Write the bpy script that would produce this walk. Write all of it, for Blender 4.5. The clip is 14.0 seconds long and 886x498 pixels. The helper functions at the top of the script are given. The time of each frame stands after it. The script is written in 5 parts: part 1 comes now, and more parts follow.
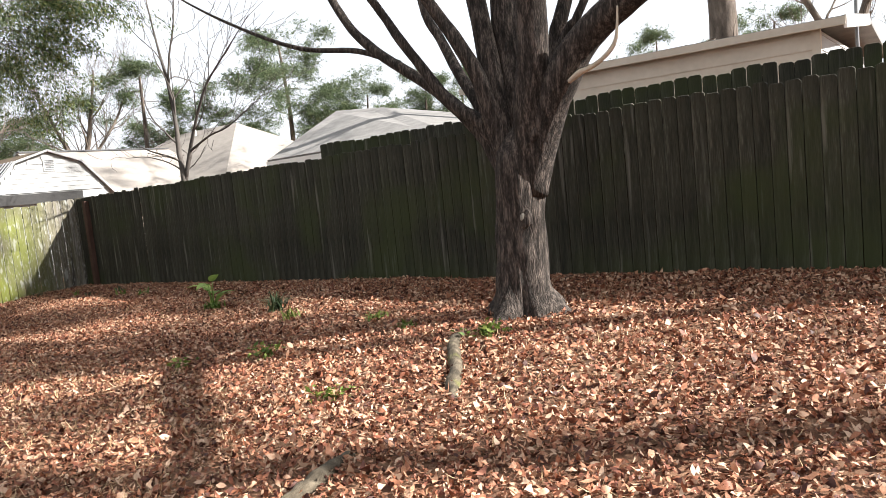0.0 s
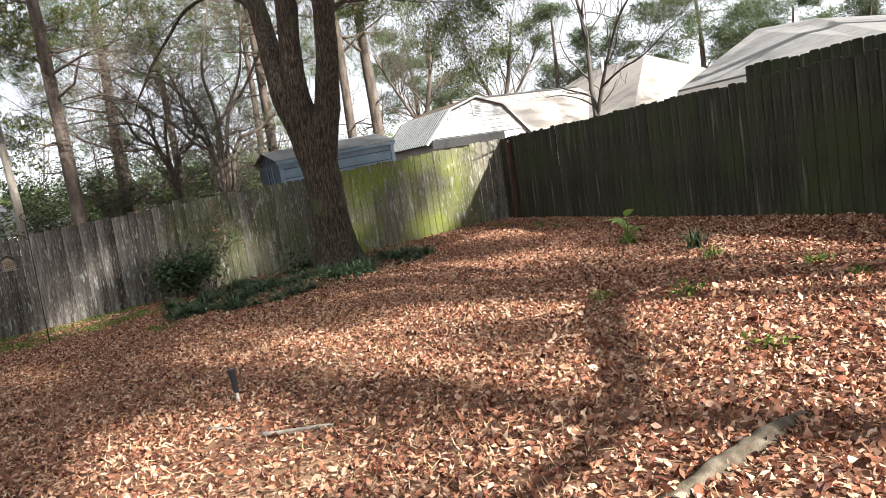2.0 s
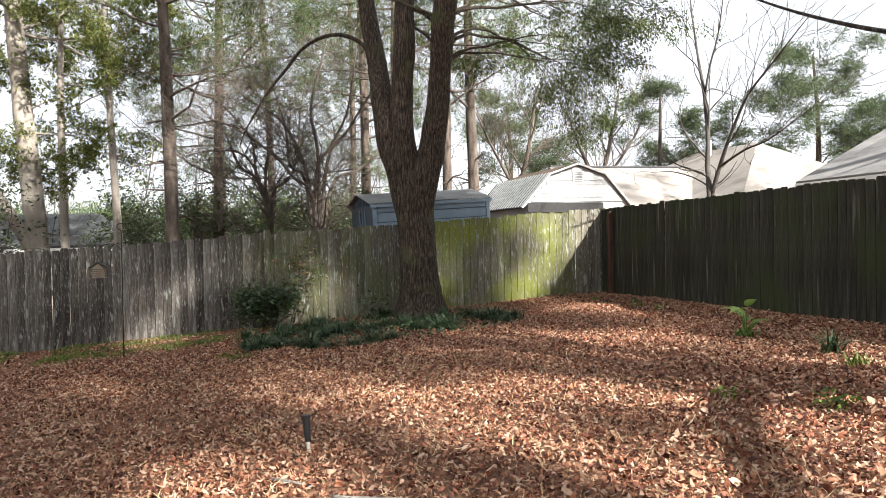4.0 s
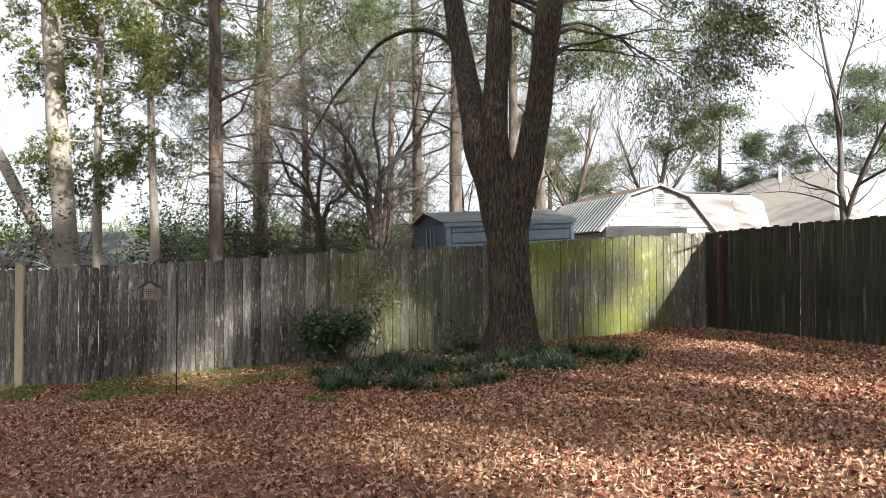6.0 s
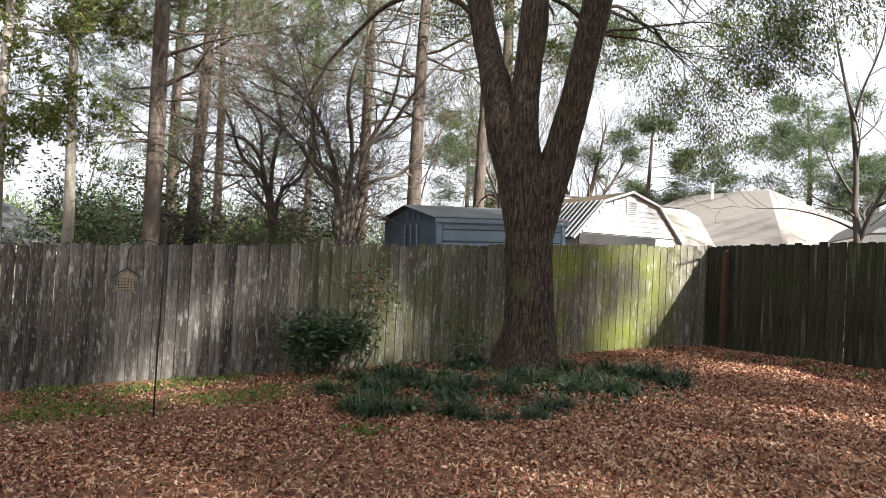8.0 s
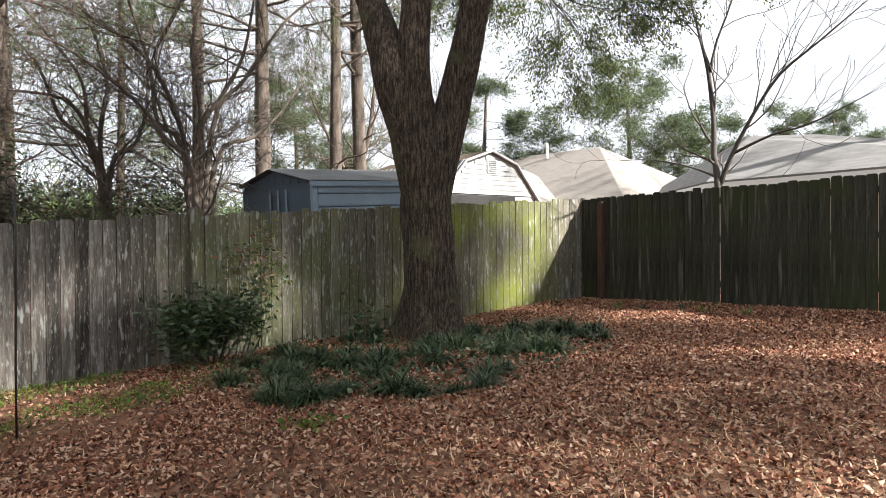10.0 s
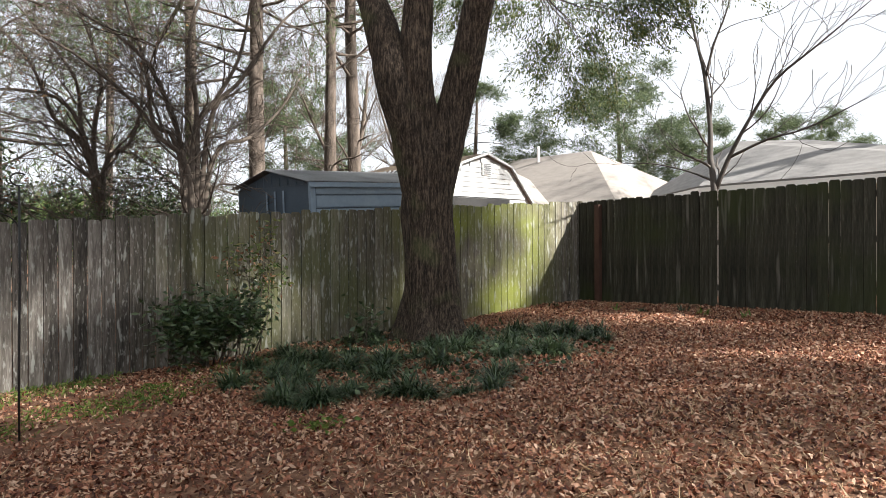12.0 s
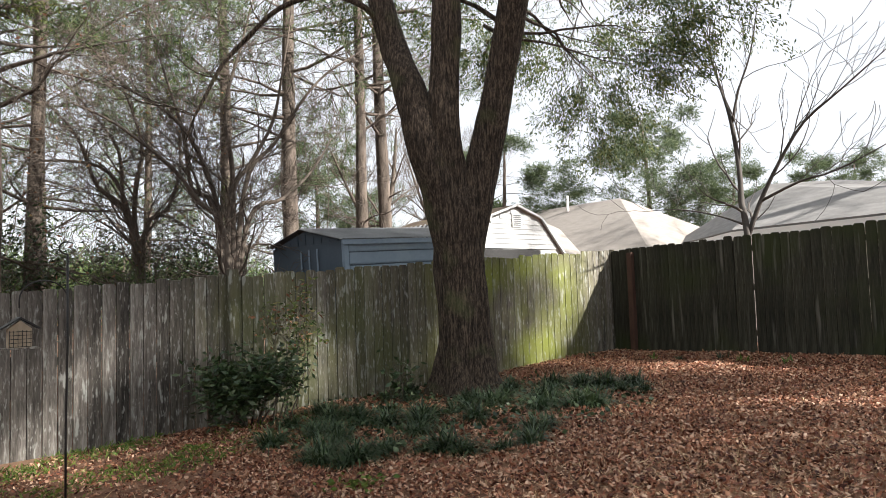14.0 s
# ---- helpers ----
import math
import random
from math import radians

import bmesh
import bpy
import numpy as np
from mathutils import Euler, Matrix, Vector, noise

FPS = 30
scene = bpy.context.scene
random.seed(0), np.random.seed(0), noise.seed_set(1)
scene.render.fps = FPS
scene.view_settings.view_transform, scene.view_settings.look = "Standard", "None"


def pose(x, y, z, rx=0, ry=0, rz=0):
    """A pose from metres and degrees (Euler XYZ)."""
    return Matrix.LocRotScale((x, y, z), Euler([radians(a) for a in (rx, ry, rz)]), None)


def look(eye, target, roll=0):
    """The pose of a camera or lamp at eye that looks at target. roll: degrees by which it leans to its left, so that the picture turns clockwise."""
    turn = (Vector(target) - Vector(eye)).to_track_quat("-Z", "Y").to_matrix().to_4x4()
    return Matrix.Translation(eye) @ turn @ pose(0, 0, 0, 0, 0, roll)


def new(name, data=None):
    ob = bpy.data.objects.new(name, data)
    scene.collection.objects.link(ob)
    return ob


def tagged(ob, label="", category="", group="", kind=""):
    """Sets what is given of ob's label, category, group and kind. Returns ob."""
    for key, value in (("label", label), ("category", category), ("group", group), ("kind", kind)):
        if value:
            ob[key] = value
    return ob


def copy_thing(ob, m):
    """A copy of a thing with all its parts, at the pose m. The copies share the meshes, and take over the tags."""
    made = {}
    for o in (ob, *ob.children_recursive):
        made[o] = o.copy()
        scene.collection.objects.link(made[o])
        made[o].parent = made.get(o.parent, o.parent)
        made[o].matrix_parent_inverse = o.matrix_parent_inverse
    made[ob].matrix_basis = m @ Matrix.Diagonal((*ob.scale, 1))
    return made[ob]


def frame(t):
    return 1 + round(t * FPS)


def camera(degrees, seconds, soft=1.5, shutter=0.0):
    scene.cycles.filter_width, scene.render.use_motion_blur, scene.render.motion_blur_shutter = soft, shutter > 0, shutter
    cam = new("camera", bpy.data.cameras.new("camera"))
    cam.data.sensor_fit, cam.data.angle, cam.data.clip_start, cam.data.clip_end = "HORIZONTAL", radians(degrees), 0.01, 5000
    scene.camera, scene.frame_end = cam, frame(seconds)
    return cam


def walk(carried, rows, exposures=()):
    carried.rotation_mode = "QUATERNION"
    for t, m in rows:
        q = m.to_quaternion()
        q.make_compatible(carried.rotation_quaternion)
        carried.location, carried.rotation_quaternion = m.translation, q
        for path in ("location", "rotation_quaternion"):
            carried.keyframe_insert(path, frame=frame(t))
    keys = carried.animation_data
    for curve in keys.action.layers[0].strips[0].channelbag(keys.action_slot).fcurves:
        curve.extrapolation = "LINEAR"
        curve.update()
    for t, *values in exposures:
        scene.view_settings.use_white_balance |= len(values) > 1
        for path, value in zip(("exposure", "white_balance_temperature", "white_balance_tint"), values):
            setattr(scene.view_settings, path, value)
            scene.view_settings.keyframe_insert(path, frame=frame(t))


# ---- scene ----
cam = camera(63.51, 14.0, soft=0.85)
# seconds, eye x y z, yaw to the left of +y, pitch up, roll
ROWS = [
    (0, -0.004, 0.024, 1.590, 36.98, -5.51, -5.79),
    (0.5, -0.048, 0.090, 1.541, 43.12, -6.69, -5.96),
    (1, -0.189, 0.091, 1.548, 57.38, -5.23, -5.21),
    (1.5, -0.320, 0.095, 1.571, 67.73, -5.61, -9.02),
    (2, -0.322, 0.021, 1.567, 68.74, -6.64, -8.29),
    (2.5, -0.341, 0.039, 1.566, 69.56, -4.80, -5.38),
    (3, -0.405, 0.019, 1.559, 70.86, -5.23, -3.66),
    (3.5, -0.615, -0.007, 1.531, 73.32, -3.30, -1.90),
    (6, -3.085, -0.917, 1.363, 75.00, 1.23, -0.10),
    (6.5, -3.582, -1.352, 1.425, 73.91, -1.49, -0.59),
    (7, -4.162, -1.812, 1.427, 67.44, -0.59, -2.81),
    (7.5, -4.634, -2.014, 1.238, 65.10, 1.67, -0.13),
    (8, -5.233, -2.356, 1.349, 64.99, 1.32, 3.08),
    (8.5, -5.730, -2.713, 1.313, 60.52, 0.85, -0.39),
    (9, -6.068, -2.825, 1.221, 54.64, -0.72, -1.00),
    (11.5, -6.733, -2.914, 1.194, 48.93, -0.41, -0.20),
    (12, -6.669, -2.991, 1.183, 49.08, -0.33, -0.19),
    (12.5, -6.607, -3.041, 1.211, 49.21, -0.28, -0.06),
    (13, -6.629, -3.044, 1.182, 49.65, 0.10, -0.23),
    (13.5, -6.627, -3.042, 1.170, 49.39, 0.71, -0.55),
    (14, -6.620, -3.052, 1.209, 51.50, 3.84, -1.86),
]


def aim(x, y, z, yaw, pitch, roll):
    yw, p = radians(yaw), radians(pitch)
    ahead = Vector((-math.sin(yw) * math.cos(p), math.cos(yw) * math.cos(p), math.sin(p)))
    eye = Vector((x, y, z))
    return look(eye, eye + 2 * ahead, roll)


EXPO = 1.82
walk(cam, [(r[0], aim(*r[1:])) for r in ROWS], exposures=[(0, EXPO), (9.5, EXPO), (12, EXPO - 0.1), (14, EXPO - 0.16)])

# ---- world and sun ----
SUN_TO = Vector((2.0, 1.0, 1.46)).normalized()
world = bpy.data.worlds.new("sky")
scene.world = world
world.use_nodes = True
wn = world.node_tree.nodes
sky = wn.new("ShaderNodeTexSky")
sky.sky_type = "NISHITA"
sky.sun_disc = False
sky.sun_elevation = math.asin(SUN_TO.z)
sky.sun_rotation = math.atan2(SUN_TO.x, SUN_TO.y)
sky.air_density, sky.dust_density, sky.ozone_density = 1.0, 1.0, 1.0
veil = wn.new("ShaderNodeMix")  # thin bright cloud over the blue
veil.data_type = "RGBA"
veil.inputs["Factor"].default_value = 0.9
veil.inputs["B"].default_value = (4.85, 5.0, 5.25, 1)
world.node_tree.links.new(sky.outputs[0], veil.inputs["A"])
wn["Background"].inputs["Strength"].default_value = 0.072
world.node_tree.links.new(veil.outputs["Result"], wn["Background"].inputs["Color"])
sun = new("sun", bpy.data.lights.new("sun", "SUN"))
sun.data.energy, sun.data.angle, sun.data.color = 5.0, radians(0.6), (1.0, 0.965, 0.92)
sun.matrix_world = look((20, 10, 15), Vector((20, 10, 15)) - SUN_TO)


# ---- materials ----
def surface(name, cols, scale=4.0, stretch=(1, 1, 1), rough=0.85, bump=0.4, fine=12.0, vary=0.0, island=False, dist=0.02, detail=8.0, spec=0.3, contrast=(0.3, 0.7), world_space=False):
    """Two noises, coarse and fine, between the colours given; vary: lightness by object or island."""
    m = bpy.data.materials.new(name)
    m.use_nodes = True
    n, l = m.node_tree.nodes, m.node_tree.links
    b = n["Principled BSDF"]
    b.inputs["Roughness"].default_value = rough
    b.inputs["Specular IOR Level"].default_value = spec
    tc, mp = n.new("ShaderNodeTexCoord"), n.new("ShaderNodeMapping")
    mp.inputs["Scale"].default_value = stretch
    if world_space:
        g = n.new("ShaderNodeNewGeometry")
        l.new(g.outputs["Position"], mp.inputs["Vector"])
    else:
        l.new(tc.outputs["Object"], mp.inputs["Vector"])
    a, c = n.new("ShaderNodeTexNoise"), n.new("ShaderNodeTexNoise")
    a.inputs["Scale"].default_value, a.inputs["Detail"].default_value = scale, detail
    c.inputs["Scale"].default_value, c.inputs["Detail"].default_value = scale * fine, 4.0
    l.new(mp.outputs[0], a.inputs["Vector"])
    l.new(mp.outputs[0], c.inputs["Vector"])
    mix = n.new("ShaderNodeMath")
    mix.operation = "MULTIPLY_ADD"
    mix.inputs[1].default_value, mix.inputs[2].default_value = 0.35, 0.0
    l.new(c.outputs["Fac"], mix.inputs[0])
    add = n.new("ShaderNodeMath")
    add.operation = "MULTIPLY_ADD"
    add.inputs[1].default_value = 0.65
    l.new(a.outputs["Fac"], add.inputs[0])
    l.new(mix.outputs[0], add.inputs[2])
    last = add.outputs[0]
    if vary:
        if island:
            r = n.new("ShaderNodeNewGeometry").outputs["Random Per Island"]
        else:
            r = n.new("ShaderNodeObjectInfo").outputs["Random"]
        v = n.new("ShaderNodeMath")
        v.operation = "MULTIPLY_ADD"
        v.inputs[1].default_value, v.inputs[2].default_value = vary, -vary / 2
        l.new(r, v.inputs[0])
        s = n.new("ShaderNodeMath")
        s.operation = "ADD"
        l.new(last, s.inputs[0])
        l.new(v.outputs[0], s.inputs[1])
        last = s.outputs[0]
    ramp = n.new("ShaderNodeValToRGB")
    e = ramp.color_ramp.elements
    lo, hi = contrast
    for k, col in enumerate(cols):
        at = lo + (hi - lo) * k / max(1, len(cols) - 1)
        el = e[k] if k < 2 else e.new(at)
        el.position, el.color = at, (*col, 1)
    l.new(last, ramp.inputs[0])
    l.new(ramp.outputs[0], b.inputs["Base Color"])
    if bump:
        bp = n.new("ShaderNodeBump")
        bp.inputs["Strength"].default_value, bp.inputs["Distance"].default_value = bump, dist
        l.new(add.outputs[0], bp.inputs["Height"])
        l.new(bp.outputs[0], b.inputs["Normal"])
    m["ramp"] = ramp.name
    return m


def stain(m, col, scale, lo, hi, box=None, strength=1.0, stretch=(1, 1, 1)):
    """Lays a patchy stain of one colour over a material, in world space; box: y from, y to, where it grows."""
    n, l = m.node_tree.nodes, m.node_tree.links
    b = n["Principled BSDF"]
    old = b.inputs["Base Color"].links[0].from_socket
    g, mp, t = n.new("ShaderNodeNewGeometry"), n.new("ShaderNodeMapping"), n.new("ShaderNodeTexNoise")
    mp.inputs["Scale"].default_value = stretch
    l.new(g.outputs["Position"], mp.inputs["Vector"])
    t.inputs["Scale"].default_value, t.inputs["Detail"].default_value = scale, 5.0
    l.new(mp.outputs[0], t.inputs["Vector"])
    f = n.new("ShaderNodeMapRange")
    f.inputs["From Min"].default_value, f.inputs["From Max"].default_value = lo, hi
    f.inputs["To Max"].default_value = strength
    l.new(t.outputs["Fac"], f.inputs["Value"])
    fac = f.outputs[0]
    if box:
        sep = n.new("ShaderNodeSeparateXYZ")
        l.new(g.outputs["Position"], sep.inputs[0])
        for a, c in ((box[0], box[0] + 1.2), (box[1], box[1] - 1.2)):
            w = n.new("ShaderNodeMapRange")
            w.interpolation_type = "SMOOTHSTEP"
            w.inputs["From Min"].default_value, w.inputs["From Max"].default_value = a, c
            l.new(sep.outputs[1], w.inputs["Value"])
            mu = n.new("ShaderNodeMath")
            mu.operation = "MULTIPLY"
            l.new(fac, mu.inputs[0])
            l.new(w.outputs[0], mu.inputs[1])
            fac = mu.outputs[0]
    mx = n.new("ShaderNodeMix")
    mx.data_type = "RGBA"
    l.new(fac, mx.inputs["Factor"])
    l.new(old, mx.inputs["A"])
    mx.inputs["B"].default_value = (*col, 1)
    l.new(mx.outputs["Result"], b.inputs["Base Color"])
    return m


def leafy(name, cols, rough=0.5, through_=0.25, spec=0.3):
    """Leaves: a colour by leaf, a little light through them."""
    m = surface(name, cols, scale=18, rough=rough, bump=0, vary=0.75, island=True, spec=spec, contrast=(0.18, 0.82))
    n, l = m.node_tree.nodes, m.node_tree.links
    b = n["Principled BSDF"]
    t, mx = n.new("ShaderNodeBsdfTranslucent"), n.new("ShaderNodeMixShader")
    mx.inputs[0].default_value = through_
    l.new(b.inputs["Base Color"].links[0].from_socket, t.inputs["Color"])
    l.new(b.outputs[0], mx.inputs[1])
    l.new(t.outputs[0], mx.inputs[2])
    l.new(mx.outputs[0], n["Material Output"].inputs["Surface"])
    return m


SOIL = surface("leaf_mould", [(0.04, 0.018, 0.010), (0.14, 0.068, 0.038), (0.26, 0.155, 0.095)], scale=9, fine=9, rough=0.95, bump=0.6, dist=0.03, world_space=True)
stain(SOIL, (0.30, 0.19, 0.115), 0.55, 0.52, 0.7, None, 0.8)
LITTER = leafy("dry_leaves", [(0.05, 0.0155, 0.0095), (0.185, 0.062, 0.033), (0.315, 0.13, 0.071), (0.42, 0.225, 0.135), (0.54, 0.37, 0.258)], rough=0.6, through_=0.12)
STRAW = leafy("dry_grass", [(0.24, 0.14, 0.07), (0.45, 0.31, 0.17), (0.58, 0.45, 0.28)], rough=0.7, through_=0.1)
GREY_WOOD = surface("weathered_grey_wood", [(0.022, 0.019, 0.016), (0.066, 0.058, 0.049), (0.13, 0.115, 0.099), (0.27, 0.25, 0.22)], scale=9, stretch=(3, 3, 0.22), fine=6, rough=0.9, bump=0.5, dist=0.004, vary=0.24, contrast=(0.3, 0.72))
stain(GREY_WOOD, (0.15, 0.137, 0.076), 3.0, 0.3, 0.7, (-0.6, 8.2), 0.65, (1, 6, 0.5))
stain(GREY_WOOD, (0.18, 0.205, 0.03), 0.9, 0.33, 0.56, (3.0, 7.1), 0.85)
stain(GREY_WOOD, (0.085, 0.10, 0.03), 0.8, 0.45, 0.62, (-0.4, 3.6), 0.55)
stain(GREY_WOOD, (0.42, 0.43, 0.39), 10.0, 0.60, 0.67, None, 0.5, (1.5, 1.5, 0.35))
stain(GREY_WOOD, (0.36, 0.36, 0.33), 45.0, 0.58, 0.68, None, 0.5, (1, 1, 0.25))
# same wood as the side fence, its brown darkened for the backlit face
BACKLIT_WOOD = surface("weathered_backlit_brown_wood", [(0.0115, 0.0108, 0.0074), (0.025, 0.0238, 0.0158), (0.045, 0.043, 0.0295), (0.11, 0.104, 0.08)], scale=9, stretch=(3, 3, 0.22), fine=6, rough=0.9, bump=0.5, dist=0.004, vary=0.11, contrast=(0.32, 0.74))
stain(BACKLIT_WOOD, (0.034, 0.043, 0.013), 0.9, 0.46, 0.64, None, 0.75)
stain(BACKLIT_WOOD, (0.20, 0.185, 0.155), 7.0, 0.6, 0.74, None, 0.55, (1.6, 1, 0.12))
NEW_WOOD = surface("pale_pressure_treated_wood", [(0.30, 0.25, 0.16), (0.46, 0.39, 0.27)], scale=8, stretch=(3, 3, 0.3), bump=0.3, dist=0.003)
OAK_BARK = surface("oak_bark", [(0.012, 0.0088, 0.0062), (0.048, 0.0345, 0.0245), (0.13, 0.098, 0.07)], scale=17, stretch=(2.4, 2.4, 0.36), fine=4, rough=0.95, bump=1.0, dist=0.035, contrast=(0.38, 0.62))
stain(OAK_BARK, (0.09, 0.105, 0.04), 1.6, 0.55, 0.7, None, 0.5)
MAPLE_BARK = surface("maple_bark", [(0.010, 0.008, 0.006), (0.036, 0.028, 0.023), (0.125, 0.10, 0.084)], scale=14, stretch=(2.2, 2.2, 0.35), fine=4, rough=0.92, bump=1.0, dist=0.03, contrast=(0.36, 0.64))
BARE_BARK = surface("smooth_grey_bark", [(0.06, 0.047, 0.037), (0.165, 0.133, 0.107)], scale=5, stretch=(1, 1, 0.4), bump=0.3, dist=0.01)
CRAPE_BARK = surface("crape_myrtle_bark", [(0.04, 0.034, 0.03), (0.12, 0.105, 0.092)], scale=6, stretch=(1, 1, 0.4), bump=0.3, dist=0.01)
PINE_BARK = surface("pine_bark", [(0.03, 0.023, 0.018), (0.10, 0.078, 0.062), (0.20, 0.16, 0.13)], scale=5, stretch=(1.6, 1.6, 0.5), bump=0.9, dist=0.04)
PALE_BARK = surface("pale_bark", [(0.19, 0.165, 0.135), (0.36, 0.32, 0.27)], scale=4, stretch=(1, 1, 0.4), bump=0.4, dist=0.015)
CUT_WOOD = surface("barkless_pale_wood", [(0.34, 0.27, 0.19), (0.60, 0.52, 0.42)], scale=7, stretch=(1, 1, 0.4), bump=0.4, dist=0.008)
NEEDLES = leafy("pine_needles", [(0.035, 0.06, 0.022), (0.07, 0.105, 0.036), (0.13, 0.165, 0.055)], rough=0.55, through_=0.3)
# paler and more translucent than NEEDLES, putting distance haze into the colour
HAZED_NEEDLES = leafy("hazed_pine_needles", [(0.055, 0.08, 0.042), (0.09, 0.12, 0.06), (0.14, 0.17, 0.085)], rough=0.6, through_=0.45)
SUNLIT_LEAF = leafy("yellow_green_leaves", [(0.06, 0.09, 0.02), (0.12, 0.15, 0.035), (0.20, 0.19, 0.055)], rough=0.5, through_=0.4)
OAK_LEAF = leafy("oak_leaves", [(0.03, 0.055, 0.014), (0.06, 0.095, 0.025), (0.10, 0.13, 0.036), (0.15, 0.155, 0.045)], rough=0.4, through_=0.35)
DARK_LEAF = leafy("dark_evergreen_leaves", [(0.016, 0.036, 0.012), (0.035, 0.065, 0.02), (0.07, 0.10, 0.03)], rough=0.35, through_=0.2, spec=0.5)
BUSH_LEAF = leafy("shrub_leaves", [(0.02, 0.042, 0.014), (0.04, 0.075, 0.025), (0.09, 0.12, 0.05)], rough=0.35, through_=0.2, spec=0.5)
RUSSET_LEAF = leafy("russet_leaves", [(0.20, 0.09, 0.05), (0.30, 0.16, 0.09), (0.16, 0.15, 0.05)], rough=0.6, through_=0.3)
STRAP = leafy("strap_leaves", [(0.016, 0.034, 0.015), (0.038, 0.068, 0.029), (0.10, 0.135, 0.062)], rough=0.4, through_=0.2, spec=0.4)
FRESH = leafy("fresh_green_leaves", [(0.07, 0.14, 0.025), (0.13, 0.215, 0.042), (0.23, 0.29, 0.085)], rough=0.45, through_=0.4)
GRASS = leafy("low_grass", [(0.055, 0.10, 0.016), (0.115, 0.175, 0.033), (0.20, 0.24, 0.055)], rough=0.6, through_=0.3)
SHED_BLUE = surface("painted_blue_grey_steel", [(0.17, 0.23, 0.29), (0.25, 0.32, 0.38)], scale=1.5, rough=0.5, bump=0.05, spec=0.5)
SHED_DARK = surface("dark_blue_grey_steel", [(0.05, 0.075, 0.10), (0.08, 0.11, 0.14)], scale=1.5, rough=0.5, bump=0.05, spec=0.5)
TIN = surface("dull_galvanised_steel", [(0.12, 0.125, 0.13), (0.24, 0.245, 0.25)], scale=2, rough=0.45, bump=0.1, spec=0.5)
DARK_TIN = surface("tarnished_steel", [(0.03, 0.033, 0.037), (0.07, 0.074, 0.08)], scale=2, rough=0.7, bump=0.1, spec=0.3)
TIN_LIGHT = surface("bright_galvanised_steel", [(0.20, 0.205, 0.21), (0.30, 0.305, 0.31)], scale=3, rough=0.5, bump=0.1, spec=0.5)
MOSSY_ROOF = surface("mossy_brown_shingle", [(0.05, 0.036, 0.026), (0.10, 0.07, 0.048), (0.15, 0.12, 0.06)], scale=3, fine=10, rough=0.95, bump=0.5)
WHITE_SIDING = surface("white_painted_siding", [(0.28, 0.28, 0.275), (0.40, 0.40, 0.39)], scale=1.2, rough=0.7, bump=0.1)
BEIGE_SIDING = surface("beige_painted_siding", [(0.44, 0.39, 0.32), (0.56, 0.50, 0.42)], scale=0.8, rough=0.75, bump=0.1)
PINK_WALL = surface("pale_pinkish_wall", [(0.32, 0.26, 0.22), (0.42, 0.345, 0.295)], scale=0.7, rough=0.8, bump=0.1)
TAN_ROOF = surface("tan_shingle", [(0.22, 0.195, 0.172), (0.30, 0.27, 0.24)], scale=3, stretch=(1, 1, 4), fine=10, rough=0.95, bump=0.4, vary=0.2)
GREY_ROOF = surface("grey_shingle", [(0.12, 0.116, 0.108), (0.22, 0.21, 0.20)], scale=3, stretch=(1, 1, 4), fine=10, rough=0.95, bump=0.4, vary=0.2)
DARK_ROOF = surface("dark_grey_shingle", [(0.06, 0.06, 0.062), (0.13, 0.13, 0.13)], scale=3, fine=10, rough=0.95, bump=0.3)
WHITE_TRIM = surface("white_trim_paint", [(0.74, 0.73, 0.70), (0.84, 0.83, 0.80)], scale=2, rough=0.6, bump=0.05)
BLACK_IRON = surface("black_painted_iron", [(0.012, 0.012, 0.012), (0.03, 0.028, 0.026)], scale=20, rough=0.5, bump=0.1)
PLASTIC = surface("black_plastic", [(0.02, 0.021, 0.023), (0.045, 0.045, 0.048)], scale=12, rough=0.5, bump=0.05)
PALE_PLASTIC = surface("pale_plastic", [(0.55, 0.52, 0.45), (0.70, 0.67, 0.6)], scale=12, rough=0.5, bump=0.05)
RED_WOOD = surface("reddish_brown_wood", [(0.05, 0.026, 0.018), (0.10, 0.055, 0.04)], scale=14, stretch=(1, 1, 0.3), bump=0.2, dist=0.003)
CEDAR = surface("cedar_boards", [(0.30, 0.24, 0.17), (0.46, 0.38, 0.28)], scale=14, stretch=(1, 1, 0.3), bump=0.2, dist=0.003)
LICHEN = surface("lichened_bark", [(0.09, 0.07, 0.055), (0.22, 0.20, 0.165), (0.42, 0.43, 0.37)], scale=9, bump=0.5, dist=0.01)
ROOT_BARK = surface("mossy_root_bark", [(0.02, 0.016, 0.011), (0.08, 0.063, 0.042), (0.19, 0.155, 0.112)], scale=14, stretch=(1, 1, 1), bump=0.8, dist=0.02)
stain(ROOT_BARK, (0.17, 0.17, 0.045), 5.0, 0.55, 0.7, None, 0.5)


# ---- small builders ----
def mesh(name, verts, faces, mat, smooth=False):
    me = bpy.data.meshes.new(name)
    me.from_pydata([tuple(v) for v in verts], [], [tuple(f) for f in faces])
    me.materials.append(mat)
    if smooth:
        me.polygons.foreach_set("use_smooth", [True] * len(me.polygons))
    me.update()
    return me


def fast_mesh(name, verts, tris, mat):
    """A mesh of triangles from arrays."""
    me = bpy.data.meshes.new(name)
    me.vertices.add(len(verts))
    me.vertices.foreach_set("co", np.asarray(verts, np.float32).ravel())
    me.loops.add(len(tris) * 3)
    me.loops.foreach_set("vertex_index", np.asarray(tris, np.int32).ravel())
    me.polygons.add(len(tris))
    me.polygons.foreach_set("loop_start", np.arange(0, len(tris) * 3, 3, dtype=np.int32))
    me.materials.append(mat)
    me.update(calc_edges=True)
    return me


